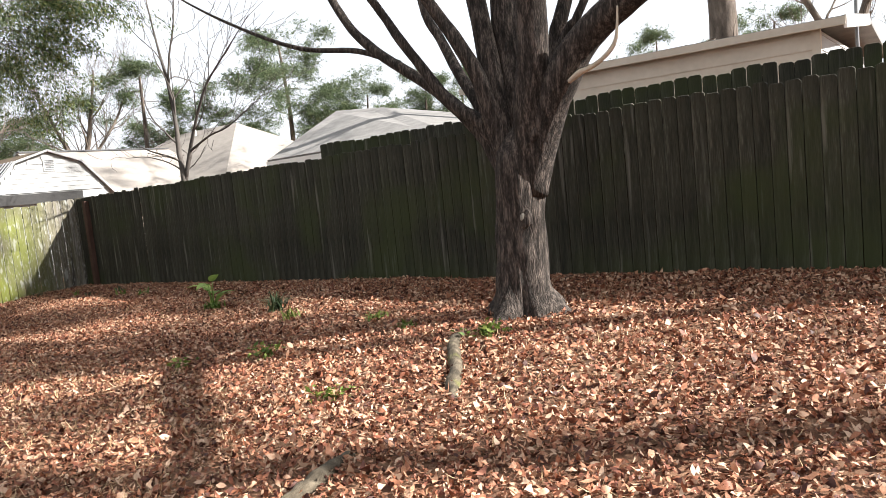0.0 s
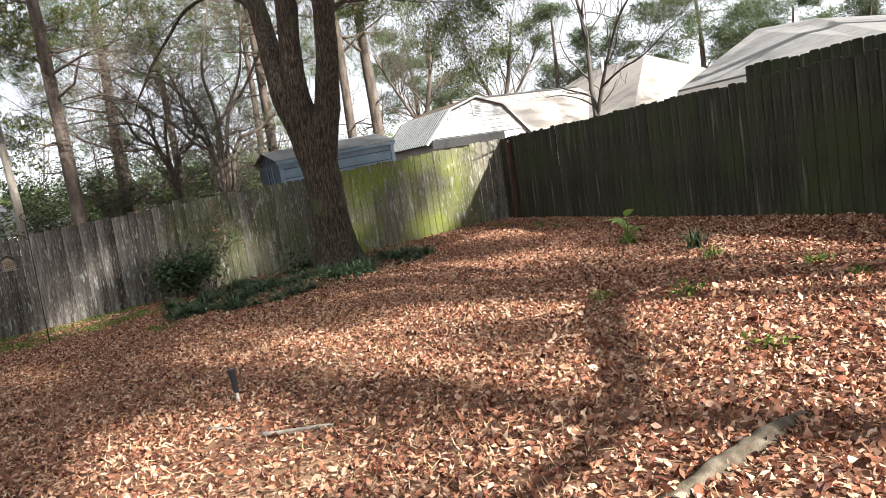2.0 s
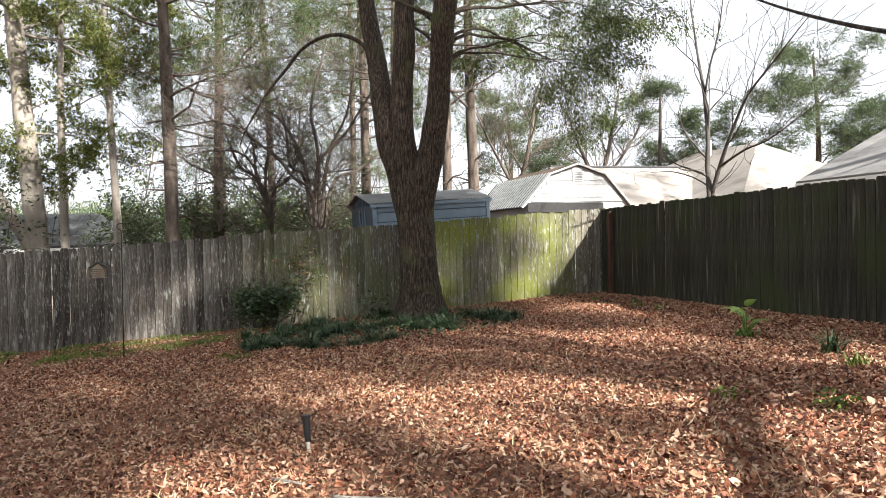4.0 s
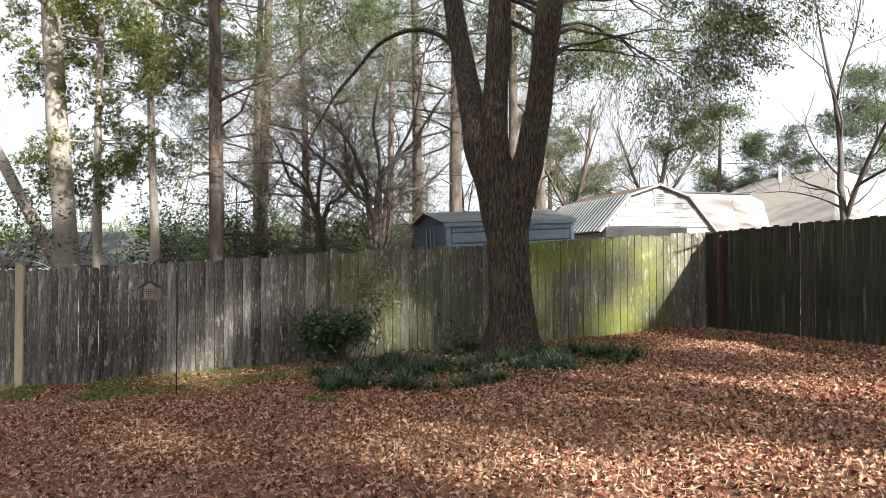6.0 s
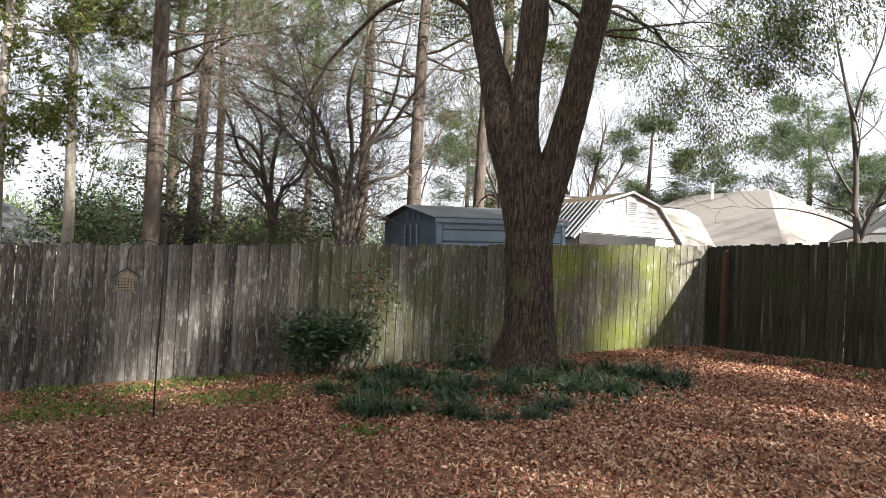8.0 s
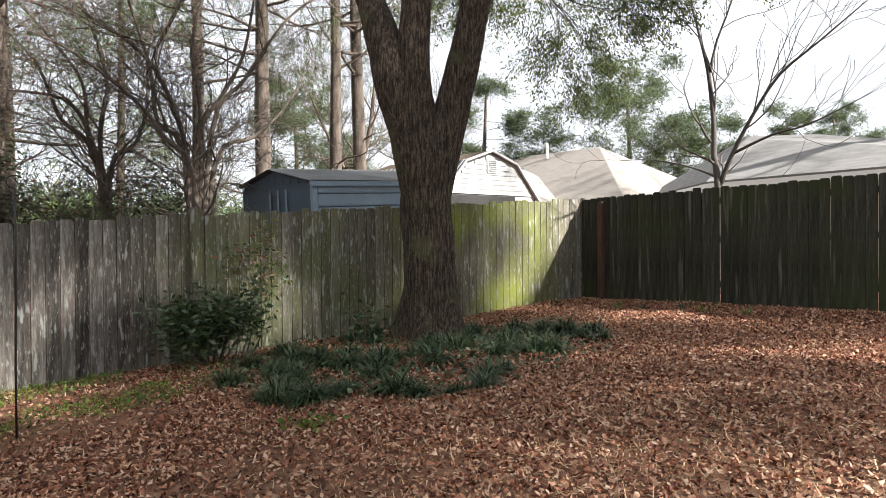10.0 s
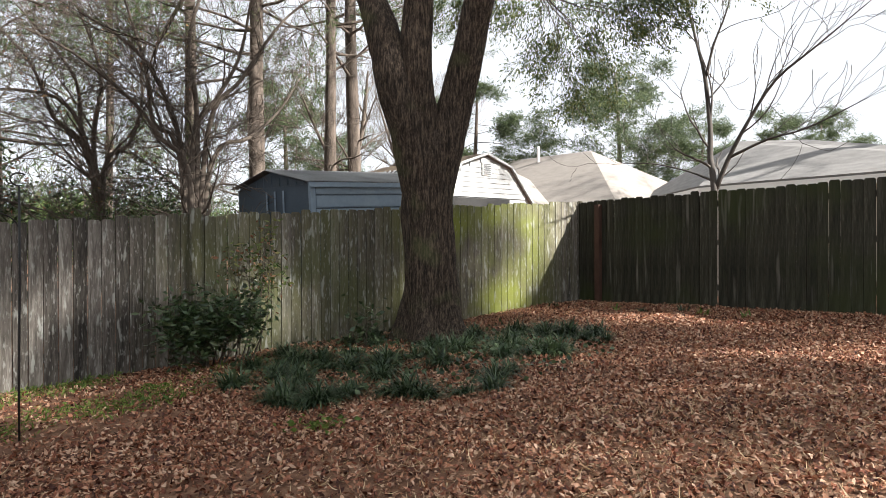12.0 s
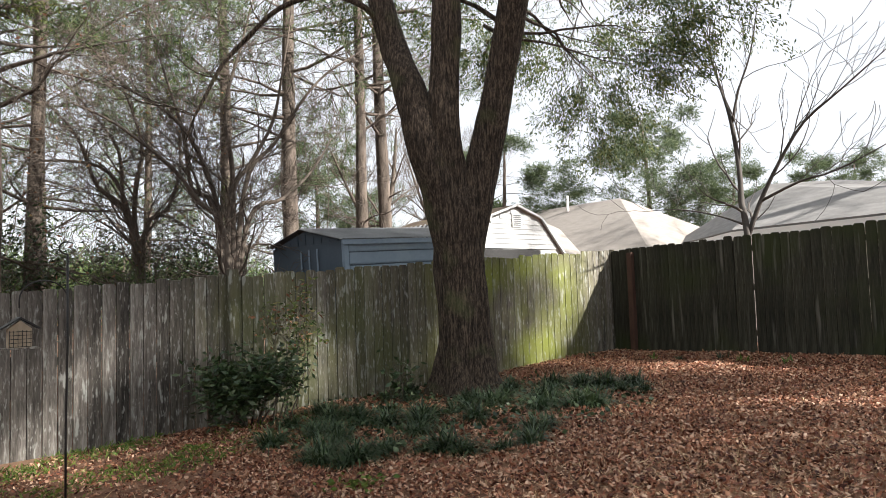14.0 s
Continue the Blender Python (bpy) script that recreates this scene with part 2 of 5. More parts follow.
def child(name, me, parent, label=""):
    ob = new(name, me)
    ob.parent = parent
    if name in ("branchwork", "shrub_wood", "leaves", "crown", "strap_leaves", "shoot_leaves", "dead_leaves"):
        tagged(ob, kind="stuff")
    return tagged(ob, label) if label else ob


def part(name, bm, mat, parent, label=""):
    me = bpy.data.meshes.new(name)
    bm.to_mesh(me)
    bm.free()
    me.materials.append(mat)
    return child(name, me, parent, label)


def box(bm, x0, y0, z0, x1, y1, z1, bevel=0.0):
    r = bmesh.ops.create_cube(bm, size=1.0)
    bmesh.ops.scale(bm, vec=(abs(x1 - x0), abs(y1 - y0), abs(z1 - z0)), verts=r["verts"])
    bmesh.ops.translate(bm, vec=((x0 + x1) / 2, (y0 + y1) / 2, (z0 + z1) / 2), verts=r["verts"])
    if bevel:
        ed = {e for v in r["verts"] for e in v.link_edges}
        bmesh.ops.bevel(bm, geom=list(ed), offset=bevel, segments=2, affect="EDGES")


def ground_z(x, y):
    """The yard rises gently towards the back fence; level beyond."""
    return 0.01735 * max(-30.0, min(8.0, x)) + 0.05635 * max(-12.0, min(11.0, y))


def bumps(x, y):
    return 0.035 * noise.noise((x * 0.7, y * 0.7, 3.0)) + 0.02 * noise.noise((x * 2.1, y * 2.1, 8.0))


def on_ground(x, y):
    return ground_z(x, y) + bumps(x, y)


def fence_x(y):
    return -14.93 + 0.046 * (y - 7.46)


def tube(path, radii, sides=8, rough=0.0, freq=3.0, seed=0.0, cap=True):
    """Vertices and faces of a tapered round limb along a path."""
    verts, faces = [], []
    path = [Vector(p) for p in path]
    up = Vector((0.31, 0.17, 0.94))
    for i, p in enumerate(path):
        d = (path[min(i + 1, len(path) - 1)] - path[max(i - 1, 0)]).normalized()
        a = d.cross(Vector((1, 0.2, 0.05)))
        if a.length < 0.2:
            a = d.cross(up)
        a.normalize()
        b = d.cross(a)
        for k in range(sides):
            w = 2 * math.pi * k / sides
            o = a * math.cos(w) + b * math.sin(w)
            r = radii[i]
            if rough:
                q = p + o * r
                r *= 1 + rough * noise.noise((q.x * freq + seed, q.y * freq, q.z * freq * 0.35)) + 0.45 * rough * noise.noise((q.x * freq * 4, q.y * freq * 4 + seed, q.z * freq * 0.9))
            verts.append(p + o * r)
    for i in range(len(path) - 1):
        for k in range(sides):
            k2 = (k + 1) % sides
            faces.append((i * sides + k, i * sides + k2, (i + 1) * sides + k2, (i + 1) * sides + k))
    if cap:
        faces.append(tuple(range(sides))[::-1])
        faces.append(tuple((len(path) - 1) * sides + k for k in range(sides)))
    return verts, faces


def join(pieces):
    verts, faces = [], []
    for v, f in pieces:
        o = len(verts)
        verts += v
        faces += [tuple(i + o for i in q) for q in f]
    return verts, faces


def smooth_path(pts, step=0.25):
    """A rounded line through the points (each x, y, z, radius)."""
    P = [(Vector(p[:3]), p[3]) for p in pts]
    out, rad = [], []
    for i in range(len(P) - 1):
        p0, p1, p2, p3 = P[max(i - 1, 0)][0], P[i][0], P[i + 1][0], P[min(i + 2, len(P) - 1)][0]
        n = max(2, int((p2 - p1).length / step))
        for k in range(n):
            t = k / n
            out.append(0.5 * ((2 * p1) + (p2 - p0) * t + (2 * p0 - 5 * p1 + 4 * p2 - p3) * t * t + (3 * p1 - p0 - 3 * p2 + p3) * t ** 3))
            rad.append(P[i][1] * (1 - t) + P[i + 1][1] * t)
    out.append(P[-1][0])
    rad.append(P[-1][1])
    return out, rad


def grow(rng, start, way, length, radius, level, pieces, tips, bend=0.25, split=(2, 3), lift=0.1, spread=0.7, sides=5, shrink=0.68, least=0.003):
    """A branch that wanders, tapers and divides; fills pieces with tubes and tips with twig ends."""
    n = 5
    pts, rad, p, d = [start.copy()], [radius], start.copy(), way.normalized()
    spots = []
    for i in range(n):
        d = (d + Vector((rng.gauss(0, bend), rng.gauss(0, bend), rng.gauss(0, bend) + lift)) * 0.5).normalized()
        p = p + d * length / n
        r = max(least, radius * (1 - 0.55 * (i + 1) / n))
        pts.append(p.copy())
        rad.append(r)
        spots.append((p.copy(), d.copy(), r))
    pieces.append(tube(pts, rad, sides if radius > 0.02 else 3, cap=False))
    if level <= 0:
        tips.append((pts[-1], d))
        tips.append((pts[3], d))
        return
    for _ in range(rng.randint(*split)):
        q, e, r = spots[rng.randint(1, n - 1)]
        side = Vector((rng.gauss(0, 1), rng.gauss(0, 1), rng.gauss(0, 0.6)))
        grow(rng, q, e + side.normalized() * spread, length * rng.uniform(0.55, 0.8), r * shrink, level - 1, pieces, tips, bend, split, lift, spread, sides, shrink, least)
    grow(rng, spots[-1][0], spots[-1][1], length * 0.7, spots[-1][2] * 0.95, level - 1, pieces, tips, bend, split, lift, spread, sides, shrink, least)


def leaf_cloud(name, centres, mat, size=(0.05, 0.08), width=0.4, droop=0.3, seed=1, fold=0.15, dirs=None):
    """One mesh of many small folded leaves at the given places."""
    rs = np.random.RandomState(seed)
    c = np.asarray(centres, float)
    n = len(c)
    L = rs.uniform(size[0], size[1], n)
    a = rs.uniform(0, 2 * np.pi, n)
    t = rs.normal(-droop, 0.45, n)
    ax = np.stack([np.cos(a) * np.cos(t), np.sin(a) * np.cos(t), np.sin(t)], 1)
    if dirs is not None:
        ax = ax * 0.6 + np.asarray(dirs)
        ax /= np.linalg.norm(ax, axis=1)[:, None]
    rnd = rs.normal(size=(n, 3))
    sd = np.cross(ax, rnd)
    sd /= np.linalg.norm(sd, axis=1)[:, None] + 1e-9
    nm = np.cross(ax, sd)
    Lc = L[:, None]
    w = width * Lc / 2
    mid = c + ax * Lc * 0.45
    v = np.stack([c, mid + sd * w + nm * w * fold * 2, c + ax * Lc, mid - sd * w + nm * w * fold * 2], 1).reshape(-1, 3)
    b = np.arange(n) * 4
    tr = np.concatenate([np.stack([b, b + 1, b + 2], 1), np.stack([b, b + 2, b + 3], 1)])
    return fast_mesh(name, v, tr, mat)


# ---- ground ----
def build_ground():
    xs = np.concatenate([[-900, -400, -160, -90, -60, -45, -35, -28, -24], np.arange(-21, 6, 0.3), [8, 14, 24, 45, 90, 160, 400, 900]])
    ys = np.concatenate([[-900, -400, -160, -90, -50, -28, -18, -14], np.arange(-11.5, 11.2, 0.3), [13, 17, 24, 36, 60, 100, 200, 400, 900]])
    verts = [(x, y, on_ground(x, y)) for y in ys for x in xs]
    w = len(xs)
    faces = [(j * w + i, j * w + i + 1, (j + 1) * w + i + 1, (j + 1) * w + i) for j in range(len(ys) - 1) for i in range(w - 1)]
    g = new("ground", mesh("ground", verts, faces, SOIL, True))
    tagged(g, "brown leaf-covered soil of a sloping backyard", "ground", kind="structure")


def litter(name, count, area, seed, size, mat, label, category, keep=None, lift=0.03, flat=0.42, wide=(0.3, 0.55)):
    """Fallen leaves: each folded along its midrib, curled and tilted its own way."""
    rs = np.random.RandomState(seed)
    x0, y0, x1, y1 = area
    x, y = rs.uniform(x0, x1, count), rs.uniform(y0, y1, count)
    if keep is not None:
        ok = np.array([keep(a, b) for a, b in zip(x, y)]) > rs.uniform(0, 1, count)
        x, y = x[ok], y[ok]
    n = len(x)
    z = np.array([on_ground(a, b) for a, b in zip(x, y)]) + rs.uniform(0.004, lift, n)
    L = rs.uniform(size[0], size[1], n) * rs.uniform(0.75, 1.15, n)
    a = rs.uniform(0, 2 * np.pi, n)
    pit, rol = rs.normal(0, flat, n), rs.normal(0, flat * 1.5, n)
    ax = np.stack([np.cos(a) * np.cos(pit), np.sin(a) * np.cos(pit), np.sin(pit)], 1)
    s0 = np.stack([-np.sin(a), np.cos(a), np.zeros(n)], 1)
    up = np.cross(ax, s0)
    sd = s0 * np.cos(rol)[:, None] + up * np.sin(rol)[:, None]
    nm = np.cross(ax, sd)
    nm *= np.sign(nm[:, 2:3] + 1e-9)
    W = (rs.uniform(wide[0], wide[1], n) * L / 2)[:, None]
    cu, fo = rs.normal(0.16, 0.26, n)[:, None] * L[:, None], rs.normal(0.35, 0.55, n)[:, None] * W
    c = np.stack([x, y, z], 1)
    L = L[:, None]
    base, tip = c - ax * L / 2 + nm * cu, c + ax * L / 2 + nm * cu * rs.uniform(0.2, 1.6, (n, 1))
    l1, r1 = c - ax * L * 0.12 + sd * W + nm * fo, c - ax * L * 0.12 - sd * W + nm * fo
    l2, r2 = c + ax * L * 0.2 + sd * W * 0.8 + nm * (fo + cu * 0.3), c + ax * L * 0.2 - sd * W * 0.8 + nm * (fo + cu * 0.3)
    v = np.stack([base, l1, l2, tip, r2, r1], 1).reshape(-1, 3)
    b = np.arange(n) * 6
    tr = np.concatenate([np.stack([b + i, b + j, b + k], 1) for i, j, k in ((0, 1, 5), (1, 2, 5), (2, 4, 5), (2, 3, 4))])
    ob = new(name, fast_mesh(name, v, tr, mat))
    tagged(ob, label, category, kind="stuff")


def inside_yard(x, y):
    if y > 7.36 or x < fence_x(y) + 0.08:
        return 0.0
    patch = math.hypot(x + 9.4, y + 2.1) < 2.3 or math.hypot(x + 5.9, y + 0.1) < 1.9
    bare = 0.6 if patch and noise.noise((x * 0.55, y * 0.55, 5.0)) > 0.02 else 1.0
    green = 0.35 if (y < -0.6 and x < -12.6) else 1.0
    return bare * green


def build_litter():
    litter("fallen_leaves", 250000, (-15.1, -4.6, 1.8, 7.4), 11, (0.031, 0.062), LITTER, "dry brown and tan fallen leaves covering the yard", "leaves", inside_yard)
    litter("fallen_leaf_fragments", 75000, (-15.1, -8.6, 7.0, 7.3), 12, (0.028, 0.06), LITTER, "small broken brown leaves among the leaf litter", "leaves", inside_yard, lift=0.02)

    def near_maple(x, y):
        d = math.hypot(x + 2.0, y - 3.6)
        return inside_yard(x, y) * max(0.0, min(1.0, 1.3 - d / 4.2))

    litter("large_fallen_leaves", 15000, (-7.0, -0.5, 3.5, 7.3), 15, (0.05, 0.09), LITTER, "large curled tan and brown leaves fallen round the maple", "leaves", near_maple, lift=0.05, flat=0.6, wide=(0.32, 0.58))

    def strawy(x, y):
        return inside_yard(x, y) * (0.9 if math.hypot(x + 6.5, y + 0.5) < 4.2 else 0.15)

    litter("dry_grass", 42000, (-13, -4.5, 1.0, 6.5), 13, (0.06, 0.16), STRAW, "dry tan grass blades lying between the leaves", "grass", strawy, lift=0.025, flat=0.22, wide=(0.04, 0.07))

    def mossy(x, y):
        if x < fence_x(y) + 0.1 or x > -12.9:
            return 0.0
        return max(0.0, min(1.0, 0.5 + 1.6 * noise.noise((x * 1.3, y * 1.3, 2.0)))) * (1.0 if y < -0.4 else 0.25) * max(0.0, min(1.0, (-12.9 - x) / 0.5))

    litter("low_green_grass", 26000, (-15.6, -6.5, -12.0, 1.2), 14, (0.04, 0.10), GRASS, "low green grass and moss along the grey fence", "grass", mossy, lift=0.05, flat=0.7, wide=(0.10, 0.25))


# ---- fences ----
def picket_mesh(name, w, h, mat, ear=0.022, t=0.017):
    """A dog-eared fence board with eased front edges."""
    i = 0.003
    back = [(-w / 2, 0), (w / 2, 0), (w / 2, h - ear), (w / 2 - ear, h), (-w / 2 + ear, h), (-w / 2, h - ear)]
    front = [(-w / 2 + i, 0), (w / 2 - i, 0), (w / 2 - i, h - ear - i / 2), (w / 2 - ear - i / 2, h - i), (-w / 2 + ear + i / 2, h - i), (-w / 2 + i, h - ear - i / 2)]
    verts = [(x, 0, z) for x, z in back] + [(x, -t, z) for x, z in front]
    faces = [(0, 1, 2, 3, 4, 5), (11, 10, 9, 8, 7, 6)] + [(k, 6 + k, 6 + (k + 1) % 6, (k + 1) % 6) for k in range(6)]
    return mesh(name, verts, faces, mat)


def build_fence(label, place, turn, length, height, mat, seed, gaps=(), pitch=0.146, wide=0.1405, post_every=2.4, rails=(0.3, 1.0, 1.6), post_label=""):
    """Upright boards side by side, following the ground; rails and posts stand behind them."""
    rng = random.Random(seed)
    fence = tagged(new("fence"), label, "fence")
    fence.location = (place[0], place[1], 0)
    c, s = math.cos(turn), math.sin(turn)
    kinds = [picket_mesh("picket", wide, height + 0.12 + d, mat) for d in (-0.02, -0.01, 0.0, 0.006, 0.012, 0.02)]
    u = 0.0
    k = 0
    while u < length:
        extra = next((g for a, g in gaps if abs(u - a) < pitch / 2), 0.0)
        u += extra
        x, y = place[0] + c * u, place[1] + s * u
        ob = child("picket", kinds[rng.randrange(6)], fence)
        ob.matrix_basis = pose(c * u + s * rng.uniform(-0.003, 0.003), s * u - c * rng.uniform(-0.003, 0.003), ground_z(x, y) - 0.12, 0, rng.gauss(0, 0.09), math.degrees(turn) + rng.gauss(0, 0.35))
        u += pitch
        k += 1
    z0, z1 = ground_z(*place[:2]), ground_z(place[0] + c * length, place[1] + s * length)
    for r in rails:
        bm = bmesh.new()
        box(bm, 0, 0.022, -0.045, length, 0.06, 0.045, 0.004)
        for v in bm.verts:
            x, y = v.co.x, v.co.y
            v.co = (c * x - s * y, s * x + c * y, v.co.z + r + z0 + (z1 - z0) * x / length)
        part("rail", bm, mat, fence)
    n = int(length / post_every)
    for i in range(n + 1):
        a = i * post_every
        bm = bmesh.new()
        box(bm, a - 0.045, 0.062, -0.2, a + 0.045, 0.15, height - 0.06, 0.005)
        zz = z0 + (z1 - z0) * a / length
        for v in bm.verts:
            x, y = v.co.x, v.co.y
            v.co = (c * x - s * y, s * x + c * y, v.co.z + zz)
        part("post", bm, mat, fence)
    return fence


def build_fences():
    # the grey fence along the side of the yard, seen face on; its boards face the yard
    y0 = -9.0
    side = math.atan2(1.0, 0.046)
    build_fence("weathered grey wooden privacy fence with green algae stains", (fence_x(y0), y0), side, 16.52, 1.80, GREY_WOOD, 3)
    build_fence("dark weathered wooden privacy fence in shade", (-14.96, 7.46), 0.0, 19.6, 1.80, BACKLIT_WOOD, 4, gaps=((2.42, 0.016), (2.86, 0.011), (6.9, 0.006)), wide=0.1435)
    build_fence("taller dog-eared wooden fence behind the back fence", (-8.1, 7.99), 0.0, 13.5, 2.0, BACKLIT_WOOD, 5, pitch=0.15, wide=0.147)

    def front_post(label, y, h, w, mat, off=0.07):
        p = tagged(new("fence_post"), label, "post")
        x = fence_x(y) + off
        p.location = (x, y, ground_z(x, y))
        bm = bmesh.new()
        box(bm, -0.045, -w / 2, -0.1, 0.045, w / 2, h, 0.006)
        part("timber", bm, mat, p)
        for z in (0.45, 1.5):
            bm = bmesh.new()
            bmesh.ops.create_cone(bm, cap_ends=True, segments=8, radius1=0.008, radius2=0.006, depth=0.01, matrix=Matrix.Translation((0.048, 0, z)) @ Matrix.Rotation(radians(90), 4, "Y"))
            part("nail_head", bm, TIN, p)

    front_post("pale new wooden post in front of the grey fence", -4.35, 1.88, 0.11, NEW_WOOD)
    front_post("weathered grey wooden post standing above the fence boards", 0.42, 1.88, 0.12, GREY_WOOD)
    c = tagged(new("fence_post"), "reddish brown wooden post in the shaded fence corner", "post")
    c.location = (-14.45, 7.385, ground_z(-14.45, 7.4))
    bm = bmesh.new()
    box(bm, -0.05, -0.04, -0.1, 0.05, 0.05, 1.72, 0.006)
    part("timber", bm, RED_WOOD, c)


# ---- trees of the yard ----
def build_oak():
    rng = random.Random(21)
    x0, y0 = -14.0, 3.05
    shift = 0.11
    z0 = ground_z(x0, y0)
    oak = tagged(new("oak_tree"), "large oak with three stout limbs and hanging green leaves", "tree")
    oak.location = (x0, y0 + shift, z0)
    o = Vector((x0, y0, z0))

    def rel(*rows):
        return [(a - x0, b - y0, c - z0, r) for a, b, c, r in rows]

    pieces = []
    path, rad = smooth_path(rel((-14.0, 3.06, -0.25, 0.60), (-14.0, 3.06, 0.0, 0.50), (-14.0, 3.05, 0.22, 0.42), (-14.0, 3.04, 0.6, 0.365), (-14.0, 3.0, 1.4, 0.335), (-13.98, 2.98, 2.0, 0.335), (-13.97, 2.97, 2.35, 0.35), (-13.96, 2.95, 2.62, 0.27), (-13.96, 2.94, 2.82, 0.12)), 0.07)
    v, f = tube(path, rad, 72, rough=0.10, freq=4.2)
    for p in v:
        h = p.z
        if h < 0.5:
            w = math.atan2(p.y, p.x)
            k = 1 + 0.20 * (0.5 - h) * (math.sin(w * 5 + 0.6) + 0.6 * math.sin(w * 3 + 2))
            p.x, p.y = p.x * k, p.y * k
    pieces.append((v, f))
    trunk = mesh("trunk", *join(pieces), OAK_BARK, True)
    child("trunk", trunk, oak)
    limbs = [
        rel((-13.98, 2.97, 1.3, 0.24), (-13.99, 2.88, 1.9, 0.27), (-14.02, 2.72, 2.6, 0.265), (-14.10, 2.56, 3.2, 0.25), (-14.25, 2.50, 3.8, 0.235), (-14.48, 2.45, 4.4, 0.195), (-14.72, 2.42, 5.0, 0.185), (-15.0, 2.2, 6.6, 0.15), (-15.3, 1.7, 8.5, 0.09)),
        rel((-14.0, 2.98, 1.5, 0.24), (-14.0, 2.93, 2.4, 0.29), (-13.98, 2.79, 3.1, 0.235), (-13.95, 2.75, 3.7, 0.22), (-13.91, 2.77, 4.3, 0.20), (-13.9, 2.82, 5.2, 0.195), (-14.0, 2.9, 7.2, 0.13), (-14.1, 3.1, 9.5, 0.07)),
        rel((-14.0, 3.0, 1.3, 0.24), (-13.95, 3.03, 1.9, 0.28), (-13.86, 3.12, 2.5, 0.275), (-13.72, 3.26, 3.1, 0.23), (-13.53, 3.32, 3.8, 0.205), (-13.35, 3.34, 4.4, 0.20), (-13.0, 3.36, 5.5, 0.20), (-12.6, 3.6, 6.8, 0.15), (-12.0, 4.0, 8.8, 0.08)),
    ]
    for L in limbs:
        path, rad = smooth_path(L, 0.12)
        child("limb", mesh("limb", *tube(path, rad, 40, rough=0.10, freq=5.0, seed=3.0), OAK_BARK, True), oak)
    # the long bough that arches down on the open side
    path, rad = smooth_path(rel((-14.70, 2.42, 4.85, 0.05), (-14.8, 2.1, 5.25, 0.042), (-15.1, 1.65, 5.42, 0.038), (-15.45, 1.15, 5.25, 0.034), (-15.75, 0.75, 4.8, 0.03), (-15.75, 0.42, 4.38, 0.026), (-15.6, 0.12, 3.85, 0.022), (-15.53, -0.02, 3.6, 0.014), (-15.5, -0.15, 3.25, 0.006)), 0.1)
    child("bough", mesh("bough", *tube(path, rad, 12, rough=0.1, freq=6), OAK_BARK, True), oak, "thin bough arching downwards")
    twigs, tips = [], []
    for k in (len(path) // 2, len(path) * 3 // 4, len(path) - 4):
        for _ in range(3):
            grow(rng, path[k], Vector((rng.uniform(-1, 0.3), rng.uniform(-1, 0.6), rng.uniform(-0.3, 0.5))), 0.9, 0.012, 1, twigs, [], 0.4, (1, 2), 0.05)
    # leafy boughs over the far corner
    starts = [
        ((-13.7, 4.0, 5.2), (0.1, 1.0, -0.06), 1.6, 0.03), ((-13.75, 3.9, 4.85), (0.25, 1.0, -0.04), 1.3, 0.024), ((-13.7, 4.1, 5.3), (-0.3, 1.0, -0.10), 1.7, 0.026),
        ((-13.7, 4.2, 5.7), (0.25, 1.0, -0.10), 1.6, 0.03), ((-13.65, 4.4, 6.2), (-0.1, 1.0, -0.16), 1.65, 0.034), ((-13.6, 4.5, 6.6), (0.1, 1.0, -0.12), 1.7, 0.034), ((-13.6, 4.0, 4.9), (0.5, 0.9, -0.05), 1.35, 0.022),
        ((-14.2, 2.9, 5.8), (-0.9, 0.3, 0.0), 1.1, 0.03), ((-13.8, 1.8, 5.9), (0.2, -1.0, 0.3), 1.1, 0.026), ((-13.65, 4.4, 6.0), (-0.45, 1.0, -0.1), 1.5, 0.03), ((-14.1, 3.0, 5.4), (-0.8, 0.8, -0.1), 1.1, 0.026), ((-13.9, 3.5, 5.0), (-0.6, 0.7, 0.05), 1.0, 0.026),
    ]
    right_limb, _ = smooth_path(limbs[2], 0.12)
    for s, d, length, r in starts:
        near = min(right_limb, key=lambda q: (q - Vector(s) + o + Vector((0, 0, 0.35))).length)
        gap = Vector(s) - o - near
        twigs.append(tube([near, near + gap * 0.5 + Vector((0, 0, 0.06)), Vector(s) - o], [r * 1.5, r * 1.2, r], 6, cap=False))
        grow(rng, Vector(s) - o, Vector(d), length, r, 3, twigs, tips, 0.22, (2, 3), -0.02, 0.75, 6, 0.6)
    child("branchwork", mesh("branchwork", *join(twigs), OAK_BARK, True), oak)
    cen, dirs = [], []
    for p, d in tips:
        for _ in range(30):
            q = p + Vector((rng.gauss(0, 0.085), rng.gauss(0, 0.085), rng.gauss(-0.04, 0.07)))
            cen.append(q)
            dirs.append((d.x * 0.5, d.y * 0.5, -0.35))
    child("leaves", leaf_cloud("leaves", cen, OAK_LEAF, (0.045, 0.085), 0.32, 0.4, 5, dirs=dirs), oak, "narrow hanging green leaves")


